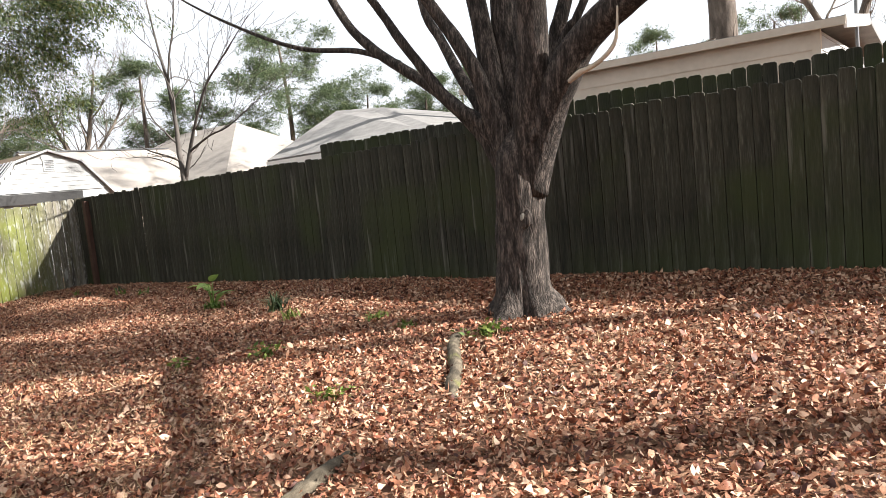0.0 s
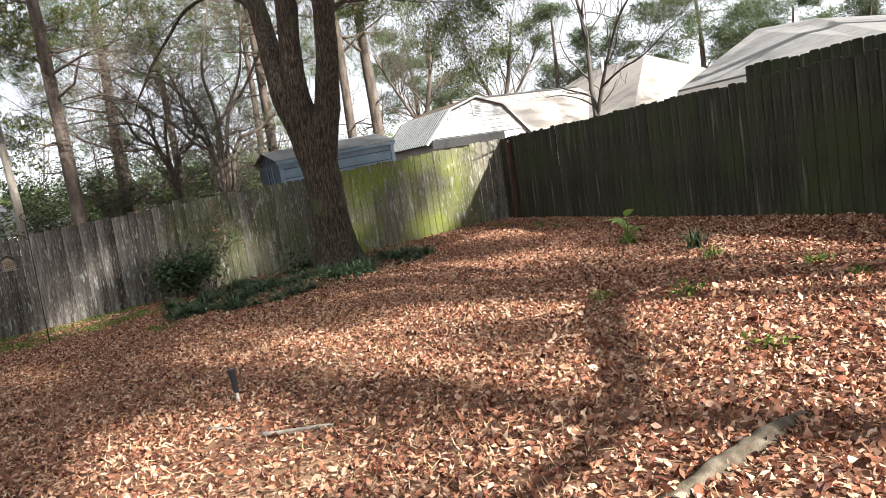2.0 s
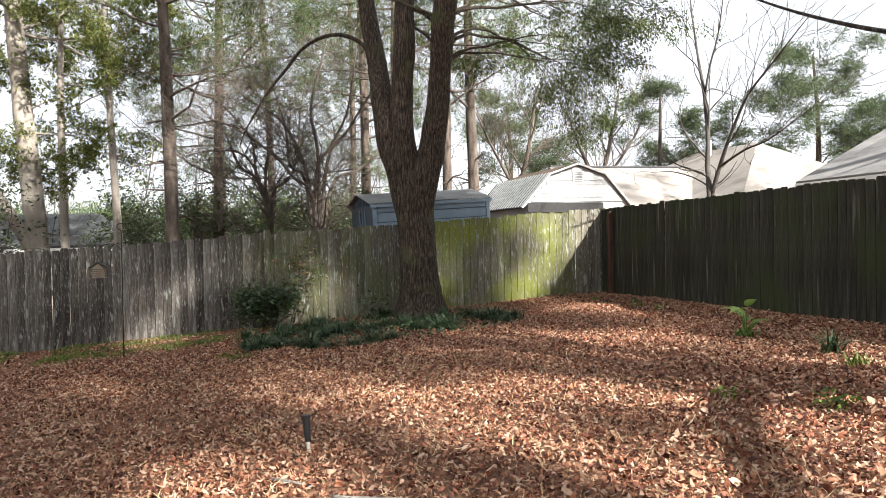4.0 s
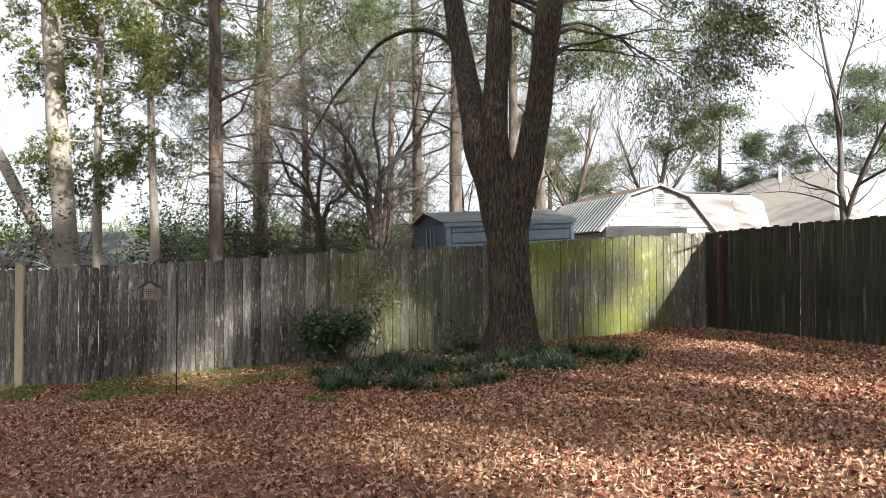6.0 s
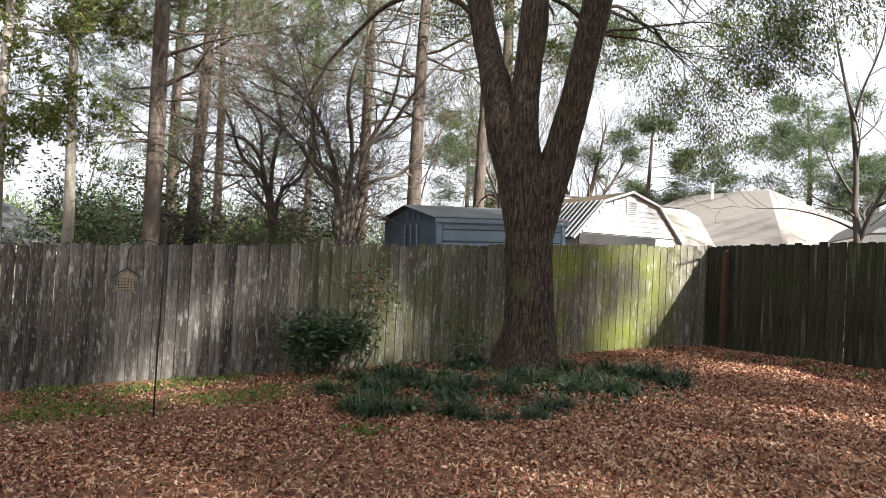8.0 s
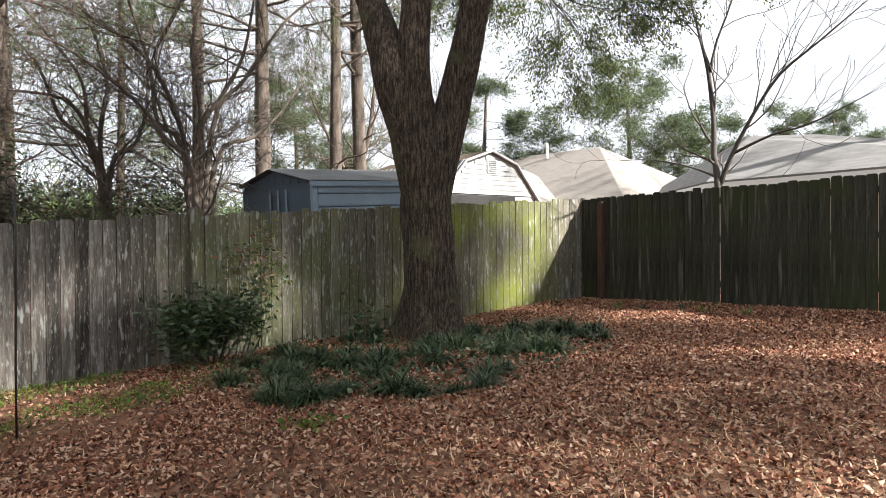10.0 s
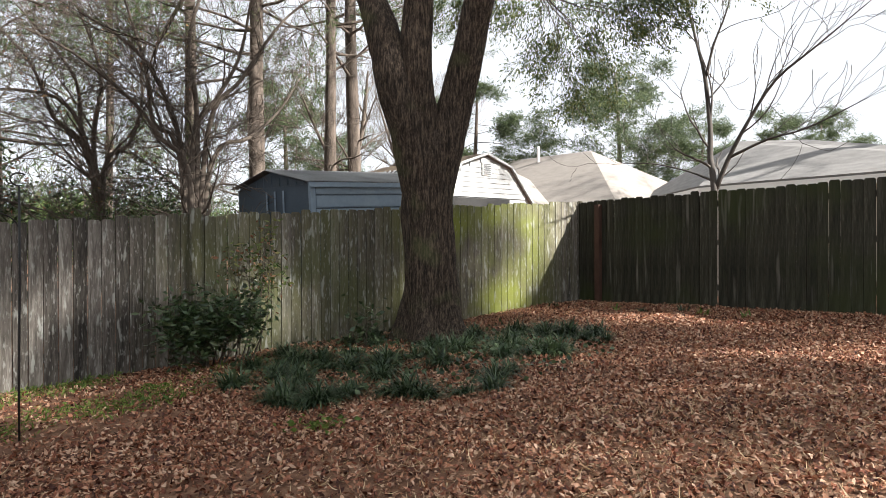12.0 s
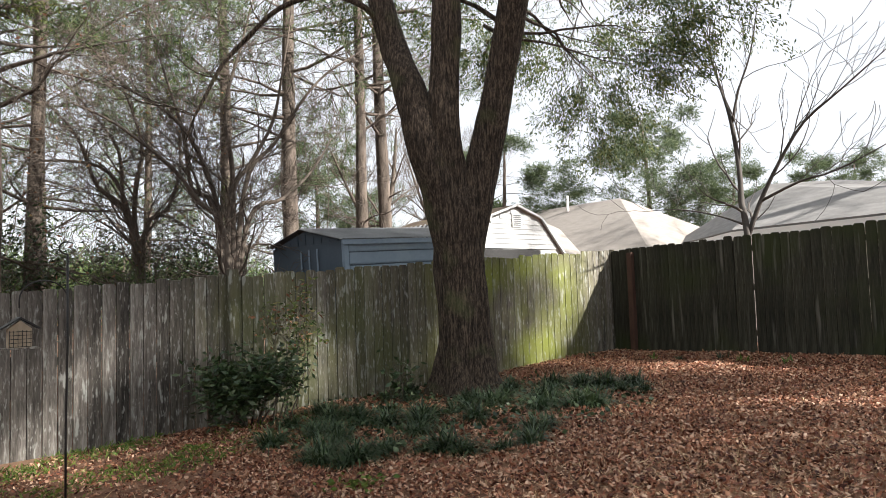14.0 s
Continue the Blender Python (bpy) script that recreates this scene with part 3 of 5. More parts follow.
def build_maple():
    rng = random.Random(8)
    x0, y0 = -3.42, 5.8
    z0 = ground_z(x0, y0)
    tree = tagged(new("maple_tree"), "bare multi-limbed maple with dark furrowed bark", "tree")
    tree.location = (x0, y0, z0)

    def rel(*rows):
        return [(a - x0, b - y0, c - z0, r) for a, b, c, r in rows]

    path, rad = smooth_path(rel((-3.45, 5.82, 0.05, 0.56), (-3.45, 5.82, 0.3, 0.38), (-3.45, 5.8, 0.5, 0.275), (-3.43, 5.8, 0.8, 0.245), (-3.41, 5.8, 1.2, 0.236), (-3.38, 5.8, 1.5, 0.242), (-3.34, 5.8, 1.75, 0.235), (-3.27, 5.8, 1.95, 0.15)), 0.06)
    v, f = tube(path, rad, 64, rough=0.13, freq=5.0, seed=9.0)
    for p in v:
        if p.z < 0.35:
            w = math.atan2(p.y, p.x)
            k = 1 + 0.5 * (0.35 - p.z) * (math.sin(w * 4 + 2.2) + 0.7 * math.sin(w * 7 + 1))
            p.x, p.y = p.x * k, p.y * k
    child("trunk", mesh("trunk", v, f, MAPLE_BARK, True), tree)
    limbs = [
        ((-3.44, 5.80, 1.5, 0.125), (-3.68, 5.82, 1.91, 0.100), (-3.98, 5.85, 2.21, 0.075), (-4.38, 5.88, 2.54, 0.060), (-5.08, 5.90, 3.03, 0.052), (-5.53, 5.92, 3.52, 0.045), (-6.30, 6.02, 4.82, 0.028), (-7.31, 6.13, 6.25, 0.016), (-8.49, 6.24, 7.68, 0.012)),
        ((-3.5, 5.80, 1.72, 0.09), (-3.71, 5.72, 2.09, 0.070), (-3.98, 5.68, 2.29, 0.055), (-4.29, 5.62, 2.73, 0.050), (-4.47, 5.55, 3.03, 0.045), (-4.67, 5.50, 3.37, 0.040), (-5.33, 5.00, 4.67, 0.025), (-6.19, 4.45, 6.10, 0.014), (-7.20, 3.90, 7.53, 0.012)),
        ((-3.46, 5.80, 1.65, 0.09), (-3.82, 5.92, 2.25, 0.065), (-4.09, 6.00, 2.62, 0.055), (-4.34, 6.10, 3.01, 0.050), (-4.57, 6.15, 3.46, 0.045), (-5.01, 6.65, 4.86, 0.028), (-5.59, 7.20, 6.40, 0.016), (-6.26, 7.75, 7.94, 0.012)),
        ((-3.40, 5.80, 1.51, 0.120), (-3.53, 5.68, 2.02, 0.090), (-3.60, 5.60, 2.46, 0.075), (-3.75, 5.50, 2.84, 0.065), (-3.92, 5.40, 3.17, 0.055), (-4.47, 4.80, 4.57, 0.034), (-5.19, 4.14, 6.11, 0.019), (-6.03, 3.48, 7.65, 0.014)),
        ((-3.39, 5.80, 1.56, 0.13), (-3.51, 5.75, 2.09, 0.110), (-3.60, 5.78, 2.73, 0.100), (-3.68, 5.80, 3.21, 0.090), (-3.96, 5.90, 4.71, 0.056), (-4.32, 6.01, 6.36, 0.032), (-4.74, 6.12, 8.01, 0.020)),
        ((-3.35, 5.80, 1.56, 0.16), (-3.41, 5.90, 2.14, 0.150), (-3.50, 5.96, 2.73, 0.135), (-3.51, 6.00, 3.20, 0.125), (-3.56, 6.25, 4.80, 0.077), (-3.64, 6.53, 6.56, 0.044), (-3.72, 6.80, 8.32, 0.025)),
        ((-3.29, 5.80, 1.50, 0.16), (-3.18, 5.70, 2.05, 0.14), (-3.06, 5.66, 2.62, 0.145), (-3.02, 5.62, 3.04, 0.135), (-2.91, 5.37, 4.64, 0.084), (-2.77, 5.09, 6.40, 0.047), (-2.60, 4.82, 8.16, 0.025)),
        ((-3.28, 5.80, 1.40, 0.16), (-3.10, 5.78, 1.86, 0.15), (-2.85, 5.75, 2.35, 0.155), (-2.59, 5.72, 2.65, 0.140), (-2.24, 5.68, 2.85, 0.125), (-1.73, 5.62, 3.05, 0.115), (-0.9, 5.22, 3.15, 0.105), (0.0, 4.83, 3.22, 0.09), (0.9, 4.3, 3.3, 0.07), (1.8, 3.7, 3.6, 0.03)),
        ((-3.15, 5.85, 1.79, 0.070), (-2.99, 5.95, 2.53, 0.045), (-2.85, 6.00, 2.83, 0.040), (-2.72, 6.05, 3.03, 0.035), (-2.33, 6.45, 4.43, 0.022), (-1.83, 6.89, 5.97, 0.012), (-1.24, 7.33, 7.51, 0.010)),
        ((-3.36, 5.90, 1.76, 0.100), (-3.10, 6.05, 2.51, 0.075), (-3.03, 6.10, 2.85, 0.070), (-2.95, 6.15, 3.09, 0.065), (-2.73, 6.65, 4.59, 0.040), (-2.44, 7.20, 6.24, 0.023), (-2.11, 7.75, 7.89, 0.012)),
    ]
    twigs = []
    for L in limbs:
        path, rad = smooth_path(rel(*L), 0.1)
        child("limb", mesh("limb", *tube(path, rad, 28, rough=0.10, freq=6.0, seed=2.0), MAPLE_BARK, True), tree)
        for k in range(len(path) * 2 // 5, len(path), max(3, len(path) // 9)):
            d = path[min(k + 1, len(path) - 1)] - path[k - 1]
            grow(rng, path[k], d.normalized() + Vector((rng.gauss(0, 0.8), rng.gauss(0, 0.8), rng.gauss(0.2, 0.4))), 1.15, rad[k] * 0.45, 2, twigs, [], 0.28, (1, 2), 0.12, 0.7, 5, 0.6)
    child("branchwork", mesh("branchwork", *join(twigs), MAPLE_BARK, True), tree)
    # long thin level bough
    path, rad = smooth_path(rel((-4.75, 5.9, 2.82, 0.04), (-5.3, 5.9, 3.05, 0.03), (-6.2, 5.9, 3.25, 0.026), (-7.3, 5.95, 3.72, 0.02), (-8.4, 6.0, 4.3, 0.012), (-9.3, 6.0, 4.9, 0.006)), 0.12)
    child("bough", mesh("bough", *tube(path, rad, 8, rough=0.1, freq=6), MAPLE_BARK, True), tree)
    # broken limb without bark
    path, rad = smooth_path(rel((-2.72, 5.62, 2.3, 0.018), (-2.6, 5.58, 2.35, 0.026), (-2.47, 5.56, 2.38, 0.019), (-2.34, 5.55, 2.45, 0.020), (-2.25, 5.54, 2.56, 0.014), (-2.22, 5.54, 2.8, 0.007)), 0.04)
    child("dead_limb", mesh("dead_limb", *tube(path, rad, 16, rough=0.25, freq=9), CUT_WOOD, True), tree, "pale broken limb without bark")
    # swollen knots facing the yard, one with a pale scar
    for (a, b, c), r, m, t in (((-3.27, 5.64, 1.16), 0.075, MAPLE_BARK, ""), ((-3.275, 5.60, 1.18), 0.03, LICHEN, "pale scar of a pruned limb"), ((-3.14, 5.64, 1.9), 0.075, MAPLE_BARK, "")):
        bm = bmesh.new()
        bmesh.ops.create_uvsphere(bm, u_segments=24, v_segments=14, radius=r)
        for w in bm.verts:
            q = w.co.copy()
            k = 1 + 0.3 * noise.noise(q * 14 + Vector((a, b, c)))
            w.co = (q.x * k, q.y * 0.7 * k, q.z * 1.35 * k)
        bmesh.ops.translate(bm, vec=(a - x0, b - y0, c - z0), verts=bm.verts)
        part("bark_knot", bm, m, tree, t)

    def root(label, rows):
        path, rad = smooth_path([(a, b, on_ground(a, b) + h, r) for a, b, h, r in rows], 0.06)
        b = path[0]
        ob = tagged(new("surface_root", mesh("surface_root", *tube([p - b for p in path], [q * 0.88 for q in rad], 24, rough=0.3, freq=17.0), ROOT_BARK, True)), label, "root")
        ob.location = b

    root("mossy surface root lying in the dry leaves", ((-3.66, 5.0, -0.03, 0.04), (-3.57, 4.8, 0.02, 0.055), (-3.3, 4.4, 0.025, 0.062), (-3.1, 4.15, 0.02, 0.058), (-2.92, 3.85, 0.015, 0.06), (-2.75, 3.62, -0.04, 0.035)))
    root("grey surface root half buried in dry leaves", ((-2.9, 2.86, -0.05, 0.03), (-2.84, 2.72, -0.012, 0.05), (-2.79, 2.5, 0.005, 0.058), (-2.75, 2.25, 0.0, 0.062), (-2.68, 2.0, 0.006, 0.064), (-2.62, 1.6, -0.04, 0.055)))


# ---- trees beyond the fences ----
def build_pine(label, seed, height, radius, bare, spread, tufts, bark=PINE_BARK, lean=(0, 0), mat=None, size=(0.11, 0.21), wide=0.06, clump=0.14, used=1.0):
    """A tall pine: a straight trunk, level boughs, and needle tufts at their ends."""
    rng = random.Random(seed)
    tree = tagged(new("pine_tree"), label, "tree")
    path, rad = smooth_path([(lean[0] * t + 0.12 * math.sin(t * 5 + seed), lean[1] * t + 0.12 * math.cos(t * 4 + seed), height * t - 0.3 * (t == 0), radius * (1.25 if t == 0 else 1 - 0.75 * t)) for t in (0, 0.05, 0.2, 0.4, 0.6, 0.8, 1.0)], 0.5)
    child("trunk", mesh("trunk", *tube(path, rad, 16, rough=0.10, freq=3.0, seed=seed), bark, True), tree)
    pieces, tips = [], []
    n = int(26 * (height - bare) / 10)
    for i in range(n):
        t = (bare + (height - bare) * (i + rng.random()) / n) / height
        k = min(len(path) - 2, int(t * (len(path) - 1)))
        w = rng.uniform(0, 2 * math.pi)
        far = spread * (0.35 + 0.65 * math.sin(math.pi * min(1, max(0.06, (t * height - bare) / (height - bare) * 0.85 + 0.12)))) * rng.uniform(0.6, 1.15)
        grow(rng, path[k], Vector((math.cos(w), math.sin(w), rng.uniform(-0.1, 0.35))), far, max(0.02, rad[k] * 0.28), 2, pieces, tips, 0.22, (1, 3), 0.05, 0.8, 4, 0.6)
    for i in range(6):
        w, z = rng.uniform(0, 6.28), rng.uniform(0.35, 0.95) * bare
        k = int(z / height * (len(path) - 1))
        grow(rng, path[k], Vector((math.cos(w), math.sin(w), rng.uniform(-0.2, 0.3))), rng.uniform(0.5, 1.5), 0.03, 1, pieces, [], 0.3, (1, 2), 0.0)
    child("branchwork", mesh("branchwork", *join(pieces), bark, True), tree)
    rs = np.random.RandomState(seed)
    T = np.array([p for p, d in tips])
    T = T[rs.permutation(len(T))[:max(30, int(len(T) * used))]]
    T = T[rs.randint(0, len(T), tufts)] + rs.normal(0, clump, (tufts, 3))
    child("crown", needle_cloud(T, mat or NEEDLES, seed, size, wide), tree)
    return tree


def needle_cloud(c, mat, seed, size, wide=0.07):
    """Tufts of needles, nine thin blades each, spread like a brush."""
    rs = np.random.RandomState(seed + 1)
    n, k = len(c), 8
    main = rs.normal(size=(n, 3)) + (0, 0, 0.5)
    d = np.repeat(main, k, 0) * 0.55 + rs.normal(size=(n * k, 3))
    d /= np.linalg.norm(d, axis=1)[:, None]
    L = rs.uniform(size[0], size[1], n * k)[:, None]
    s = np.cross(d, rs.normal(size=(n * k, 3)))
    s /= np.linalg.norm(s, axis=1)[:, None] + 1e-9
    b = np.repeat(c, k, 0)
    w = wide * L
    v = np.stack([b, b + d * L * 0.7 + s * w, b + d * L - s * w * 0.6], 1).reshape(-1, 3)
    i = np.arange(n * k) * 3
    return fast_mesh("crown", v, np.stack([i, i + 1, i + 2], 1), mat)


def bare_tree(label, seed, place, stems, level=4, mat=None, bend=0.2, split=(2, 3), lift=0.12, spread=0.6, name="bare_tree", leaves=0, leaf_mat=None):
    rng = random.Random(seed)
    x, y = place
    tree = tagged(new(name), label, "tree")
    tree.location = (x, y, ground_z(x, y))
    pieces, tips = [], []
    for rows in stems:
        path, rad = smooth_path(rows, 0.2)
        child("stem", mesh("stem", *tube(path, rad, 12, rough=0.12, freq=5.0, seed=seed), mat or BARE_BARK, True), tree)
        for k in range(len(path) // 4, len(path), max(1, len(path) // 11)):
            d = (path[min(k + 1, len(path) - 1)] - path[k - 1]).normalized()
            grow(rng, path[k], d + Vector((rng.gauss(0, 0.7), rng.gauss(0, 0.7), rng.gauss(0.1, 0.3))), rng.uniform(0.7, 1.5), rad[k] * 0.5, level - 2, pieces, tips, bend, split, lift, spread, 5, 0.66, 0.0045)
    child("branchwork", mesh("branchwork", *join(pieces), mat or BARE_BARK, True), tree)
    if leaves:
        cen = [tips[rng.randrange(len(tips))][0] + Vector((rng.gauss(0, 0.1), rng.gauss(0, 0.1), rng.gauss(0, 0.1))) for _ in range(leaves)]
        child("leaves", leaf_cloud("leaves", cen, leaf_mat, (0.06, 0.1), 0.45, 0.3, seed), tree)
    return tree


def evergreen_bush(label, seed, place, r, h, leaves, mat, size=(0.08, 0.13)):
    rng = random.Random(seed)
    x, y = place
    b = tagged(new("evergreen_bush"), label, "bush")
    b.location = (x, y, ground_z(x, y))
    pieces, tips = [], []
    for i in range(7):
        w = i * 0.9 + rng.random()
        grow(rng, Vector((0.1 * math.cos(w), 0.1 * math.sin(w), 0)), Vector((math.cos(w) * 0.5 * r / h, math.sin(w) * 0.5 * r / h, 1)), h * 0.55, 0.05 * h / 2, 3, pieces, tips, 0.3, (2, 3), 0.05, 0.8, 5, 0.62)
    child("shrub_wood", mesh("shrub_wood", *join(pieces), BARE_BARK, True), b)
    cen = []
    while len(cen) < leaves:
        p = tips[rng.randrange(len(tips))][0] + Vector((rng.gauss(0, 0.14), rng.gauss(0, 0.14), rng.gauss(0, 0.14))) * r
        cen.append(p)
    child("leaves", leaf_cloud("leaves", cen, mat, size, 0.42, 0.2, seed), b)


def put(src, x, y, scale=1.0, turn=0.0, sz=None, label=""):
    m = Matrix.Translation((x, y, ground_z(x, y))) @ Matrix.Rotation(radians(turn), 4, "Z") @ Matrix.Diagonal((scale, scale, sz or scale, 1))
    ob = copy_thing(src, m)
    if label:
        tagged(ob, label)
    return ob


def build_far_trees():
    tall = build_pine("tall pine with furrowed grey-brown trunk behind the grey fence", 31, 19, 0.18, 5.2, 3.0, 4200)
    tall.location = (-19.7, -1.78, ground_z(-19.7, -1.78))
    big = build_pine("thick pale-barked leaning pine beyond the fence", 32, 20, 0.29, 7.5, 3.6, 3600, PALE_BARK, (-1.2, -1.2))
    big.location = (-21.2, -4.95, ground_z(-21.2, -4.95))
    path, rad = smooth_path([(0.05, 0.1, 1.2, 0.16), (0.1, -0.35, 2.3, 0.15), (0.2, -1.0, 3.6, 0.13), (0.2, -1.9, 5.6, 0.09), (0.3, -2.8, 7.6, 0.04)], 0.3)
    child("limb", mesh("limb", *tube(path, rad, 14, rough=0.1, freq=3.0), PALE_BARK, True), big, "pale second stem leaning away from the trunk")
    slim = build_pine("slim pale-trunked tree with a small dark crown", 33, 12, 0.12, 4.6, 1.7, 5200, PALE_BARK, mat=SUNLIT_LEAF, size=(0.07, 0.13), wide=0.2)
    slim.location = (-20.85, -4.2, ground_z(-20.85, -4.2))
    red = build_pine("pine with reddish brown trunk behind the metal shed", 34, 18, 0.20, 5.2, 3.0, 3600, PINE_BARK)
    red.location = (-21.5, 4.5, ground_z(-21.5, 4.5))
    low = build_pine("full dark green pine with boughs down its trunk", 35, 16, 0.17, 2.6, 2.8, 5200)
    low.location = (-22.4, -0.6, ground_z(-22.4, -0.6))
    round_ = build_pine("distant pine with a rounded crown above the roofs", 36, 12, 0.2, 5.8, 2.5, 5200, mat=HAZED_NEEDLES, size=(0.15, 0.3), wide=0.085, clump=0.23)
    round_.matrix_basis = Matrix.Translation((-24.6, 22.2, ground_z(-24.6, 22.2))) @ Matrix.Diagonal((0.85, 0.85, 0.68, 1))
    put(slim, -21.0, -3.2, 1.0, 130, label="slim pale-trunked tree beside the dark bush")
    put(red, -20.4, 5.5, 0.75, 200, 1.0, "slender pine trunk behind the metal shed")
    put(red, -20.9, 6.55, 0.9, 80, 1.0, "leaning reddish pine trunk beside the shed roof")
    for x, y, s, t in ((-29, -0.6, 1.15, 120), (-34, 1.2, 1.15, 260), (-35.5, 5.2, 1.1, 320)):
        put(low, x, y, s, t, label="dark green pine in the wood behind the fence")
    put(tall, -24.2, 3.8, 1.0, 20, label="tall straight pine in the wood behind the fence")
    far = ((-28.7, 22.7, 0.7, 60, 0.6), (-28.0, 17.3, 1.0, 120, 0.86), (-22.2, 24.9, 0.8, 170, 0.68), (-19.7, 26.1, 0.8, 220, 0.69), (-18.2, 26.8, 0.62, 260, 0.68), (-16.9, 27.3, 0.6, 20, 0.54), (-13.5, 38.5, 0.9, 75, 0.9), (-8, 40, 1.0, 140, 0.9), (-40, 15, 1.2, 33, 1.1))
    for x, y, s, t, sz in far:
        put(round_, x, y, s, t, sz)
    # unseen pines added past the yard's open end to cast its dappled shade
    shade = build_pine("unseen tall pine added to shade the yard", 40, 25, 0.17, 13.5, 3.4, 4500, size=(0.2, 0.36), wide=0.06, clump=0.3, used=0.08)
    shade.location = (8.0, 10.8, 0.7)
    for x, y, q, t, sz in ((15.5, 5.5, 1.08, 60, 1.08), (21.5, 3.5, 1.15, 200, 1.15), (12.0, 7.0, 1.0, 300, 1.0), (27.0, 4.0, 1.25, 20, 1.25), (11.0, 9.5, 0.95, 140, 0.98)):
        put(shade, x, y, q, t, sz)
    high = build_pine("unseen very tall pine with a high crown, added to shade the yard", 41, 28, 0.2, 18.6, 2.3, 6000, size=(0.22, 0.4), wide=0.06, clump=0.3, used=0.15)
    high.location = (21.0, 14.5, 0.7)
    put(high, 16.5, 16.5, 1.0, 110)
    put(high, 20.2, 20.2, 1.0, 60)
    # thick bare trunk beyond the beige house
    t = build_pine("thick dark trunk rising behind the beige house", 38, 17, 0.42, 9.0, 3.0, 2500)
    t.location = (-5.2, 19.5, ground_z(-5.2, 19.5))

    bare_tree("bare crape myrtle with several grey stems behind the back fence", 51, (-13.0, 8.75), [
        [(0, 0, 0, 0.075), (0.0, 0, 1.9, 0.060), (-0.08, 0.02, 2.4, 0.050), (-0.1, 0.05, 3.0, 0.043), (-0.2, 0.05, 3.9, 0.035), (-0.35, 0.05, 4.5, 0.025), (-0.6, 0.1, 5.4, 0.015), (-0.8, 0.1, 6.6, 0.006)],
        [(0.0, 0.02, 1.8, 0.050), (0.22, 0.05, 2.35, 0.038), (0.6, 0.05, 3.0, 0.030), (1.05, 0.05, 3.6, 0.023), (1.7, 0.0, 4.0, 0.015), (2.6, 0, 4.6, 0.006)],
        [(-0.18, 0.05, 3.85, 0.025), (-0.05, 0.08, 4.4, 0.020), (0.2, 0.1, 5.0, 0.015), (0.4, 0.1, 5.9, 0.006)],
        [(0.25, 0.05, 2.4, 0.025), (0.9, 0.1, 2.65, 0.020), (1.5, 0.1, 2.75, 0.014), (2.4, 0.1, 3.1, 0.006)],
        [(0.0, 0.05, 2.0, 0.025), (-0.6, 0.1, 2.25, 0.015), (-1.4, 0.1, 2.45, 0.010), (-2.2, 0.1, 2.5, 0.004)],
    ], 3, mat=CRAPE_BARK, name="bare_tree", spread=0.7, bend=0.35)

    def stem(out, *rows):
        """A crooked stem; rows: along the fence and up; out: how far it leans away from the fence at its tip."""
        n = len(rows) - 1
        return [(out * (i / n) ** 1.5, y, z, 0.055 * (1 - 0.8 * i / n)) for i, (y, z) in enumerate(rows)]

    bare_tree("bare many-stemmed tree with crooked brown twigs behind the fence", 52, (-18.54, 1.72), [
        stem(0.3, (0.00, 0.00), (-0.05, 2.58), (-0.53, 3.14), (-1.00, 3.68), (-1.87, 4.28), (-2.51, 4.50)),
        stem(-0.5, (0.00, 0.00), (-0.12, 2.77), (-0.51, 4.11), (-0.99, 4.72), (-1.61, 5.09), (-2.11, 5.73)),
        stem(0.4, (0.00, 0.00), (0.00, 3.07), (0.38, 3.90), (0.76, 4.66), (0.95, 5.73), (1.08, 6.83)),
        stem(-0.3, (0.00, 0.00), (0.36, 2.84), (1.07, 3.33), (1.72, 3.91), (2.23, 4.62)),
        stem(0.5, (0.00, 0.00), (0.26, 3.38), (0.81, 4.30), (1.64, 5.53), (2.79, 6.41)),
        stem(-0.6, (0.00, 0.00), (-0.20, 2.96), (-0.58, 3.42), (-0.67, 4.38), (-0.98, 5.58), (-1.16, 6.41)),
        stem(0.2, (0.00, 0.00), (0.08, 3.47), (-0.08, 4.75), (0.20, 5.91), (0.42, 6.83))], 5, split=(2, 3), spread=0.95, bend=0.42, lift=0.0)
    bare_tree("bare tangled tree with brown twigs in the wood", 53, (-20.07, 0.82), [
        stem(0.4, (0.00, 0.00), (-0.17, 2.66), (-0.45, 3.36), (-0.55, 4.27), (-1.05, 4.92), (-1.50, 5.35)),
        stem(-0.5, (0.00, 0.00), (-0.07, 2.77), (0.38, 3.30), (0.65, 4.07), (0.71, 4.94), (0.93, 6.07)),
        stem(0.5, (0.00, 0.00), (-0.27, 2.76), (-0.69, 3.85), (-1.49, 3.98), (-2.07, 3.83)),
        stem(-0.4, (0.00, 0.00), (-0.22, 3.17), (-0.06, 4.42), (-0.35, 5.53), (-0.78, 6.49)),
        stem(0.2, (0.00, 0.00), (-0.31, 2.96), (-0.87, 3.64), (-1.23, 4.50), (-1.83, 5.10))], 5, split=(2, 3), spread=0.95, bend=0.42, lift=0.0, leaves=700, leaf_mat=RUSSET_LEAF)
    bare_tree("bare thin tree beyond the white barn", 54, (-30, 15.5), [[(0, 0, 0, 0.16), (0, 0, 3, 0.13), (0.3, 0.3, 5, 0.09), (0.2, 0.9, 7.5, 0.03)], [(0, 0, 3, 0.1), (-0.2, -0.8, 5, 0.06), (-0.3, -1.5, 7, 0.02)], [(0.1, 0, 3.4, 0.08), (0.2, 1.4, 5.2, 0.05), (0.2, 2.2, 6.6, 0.02)]], 5)
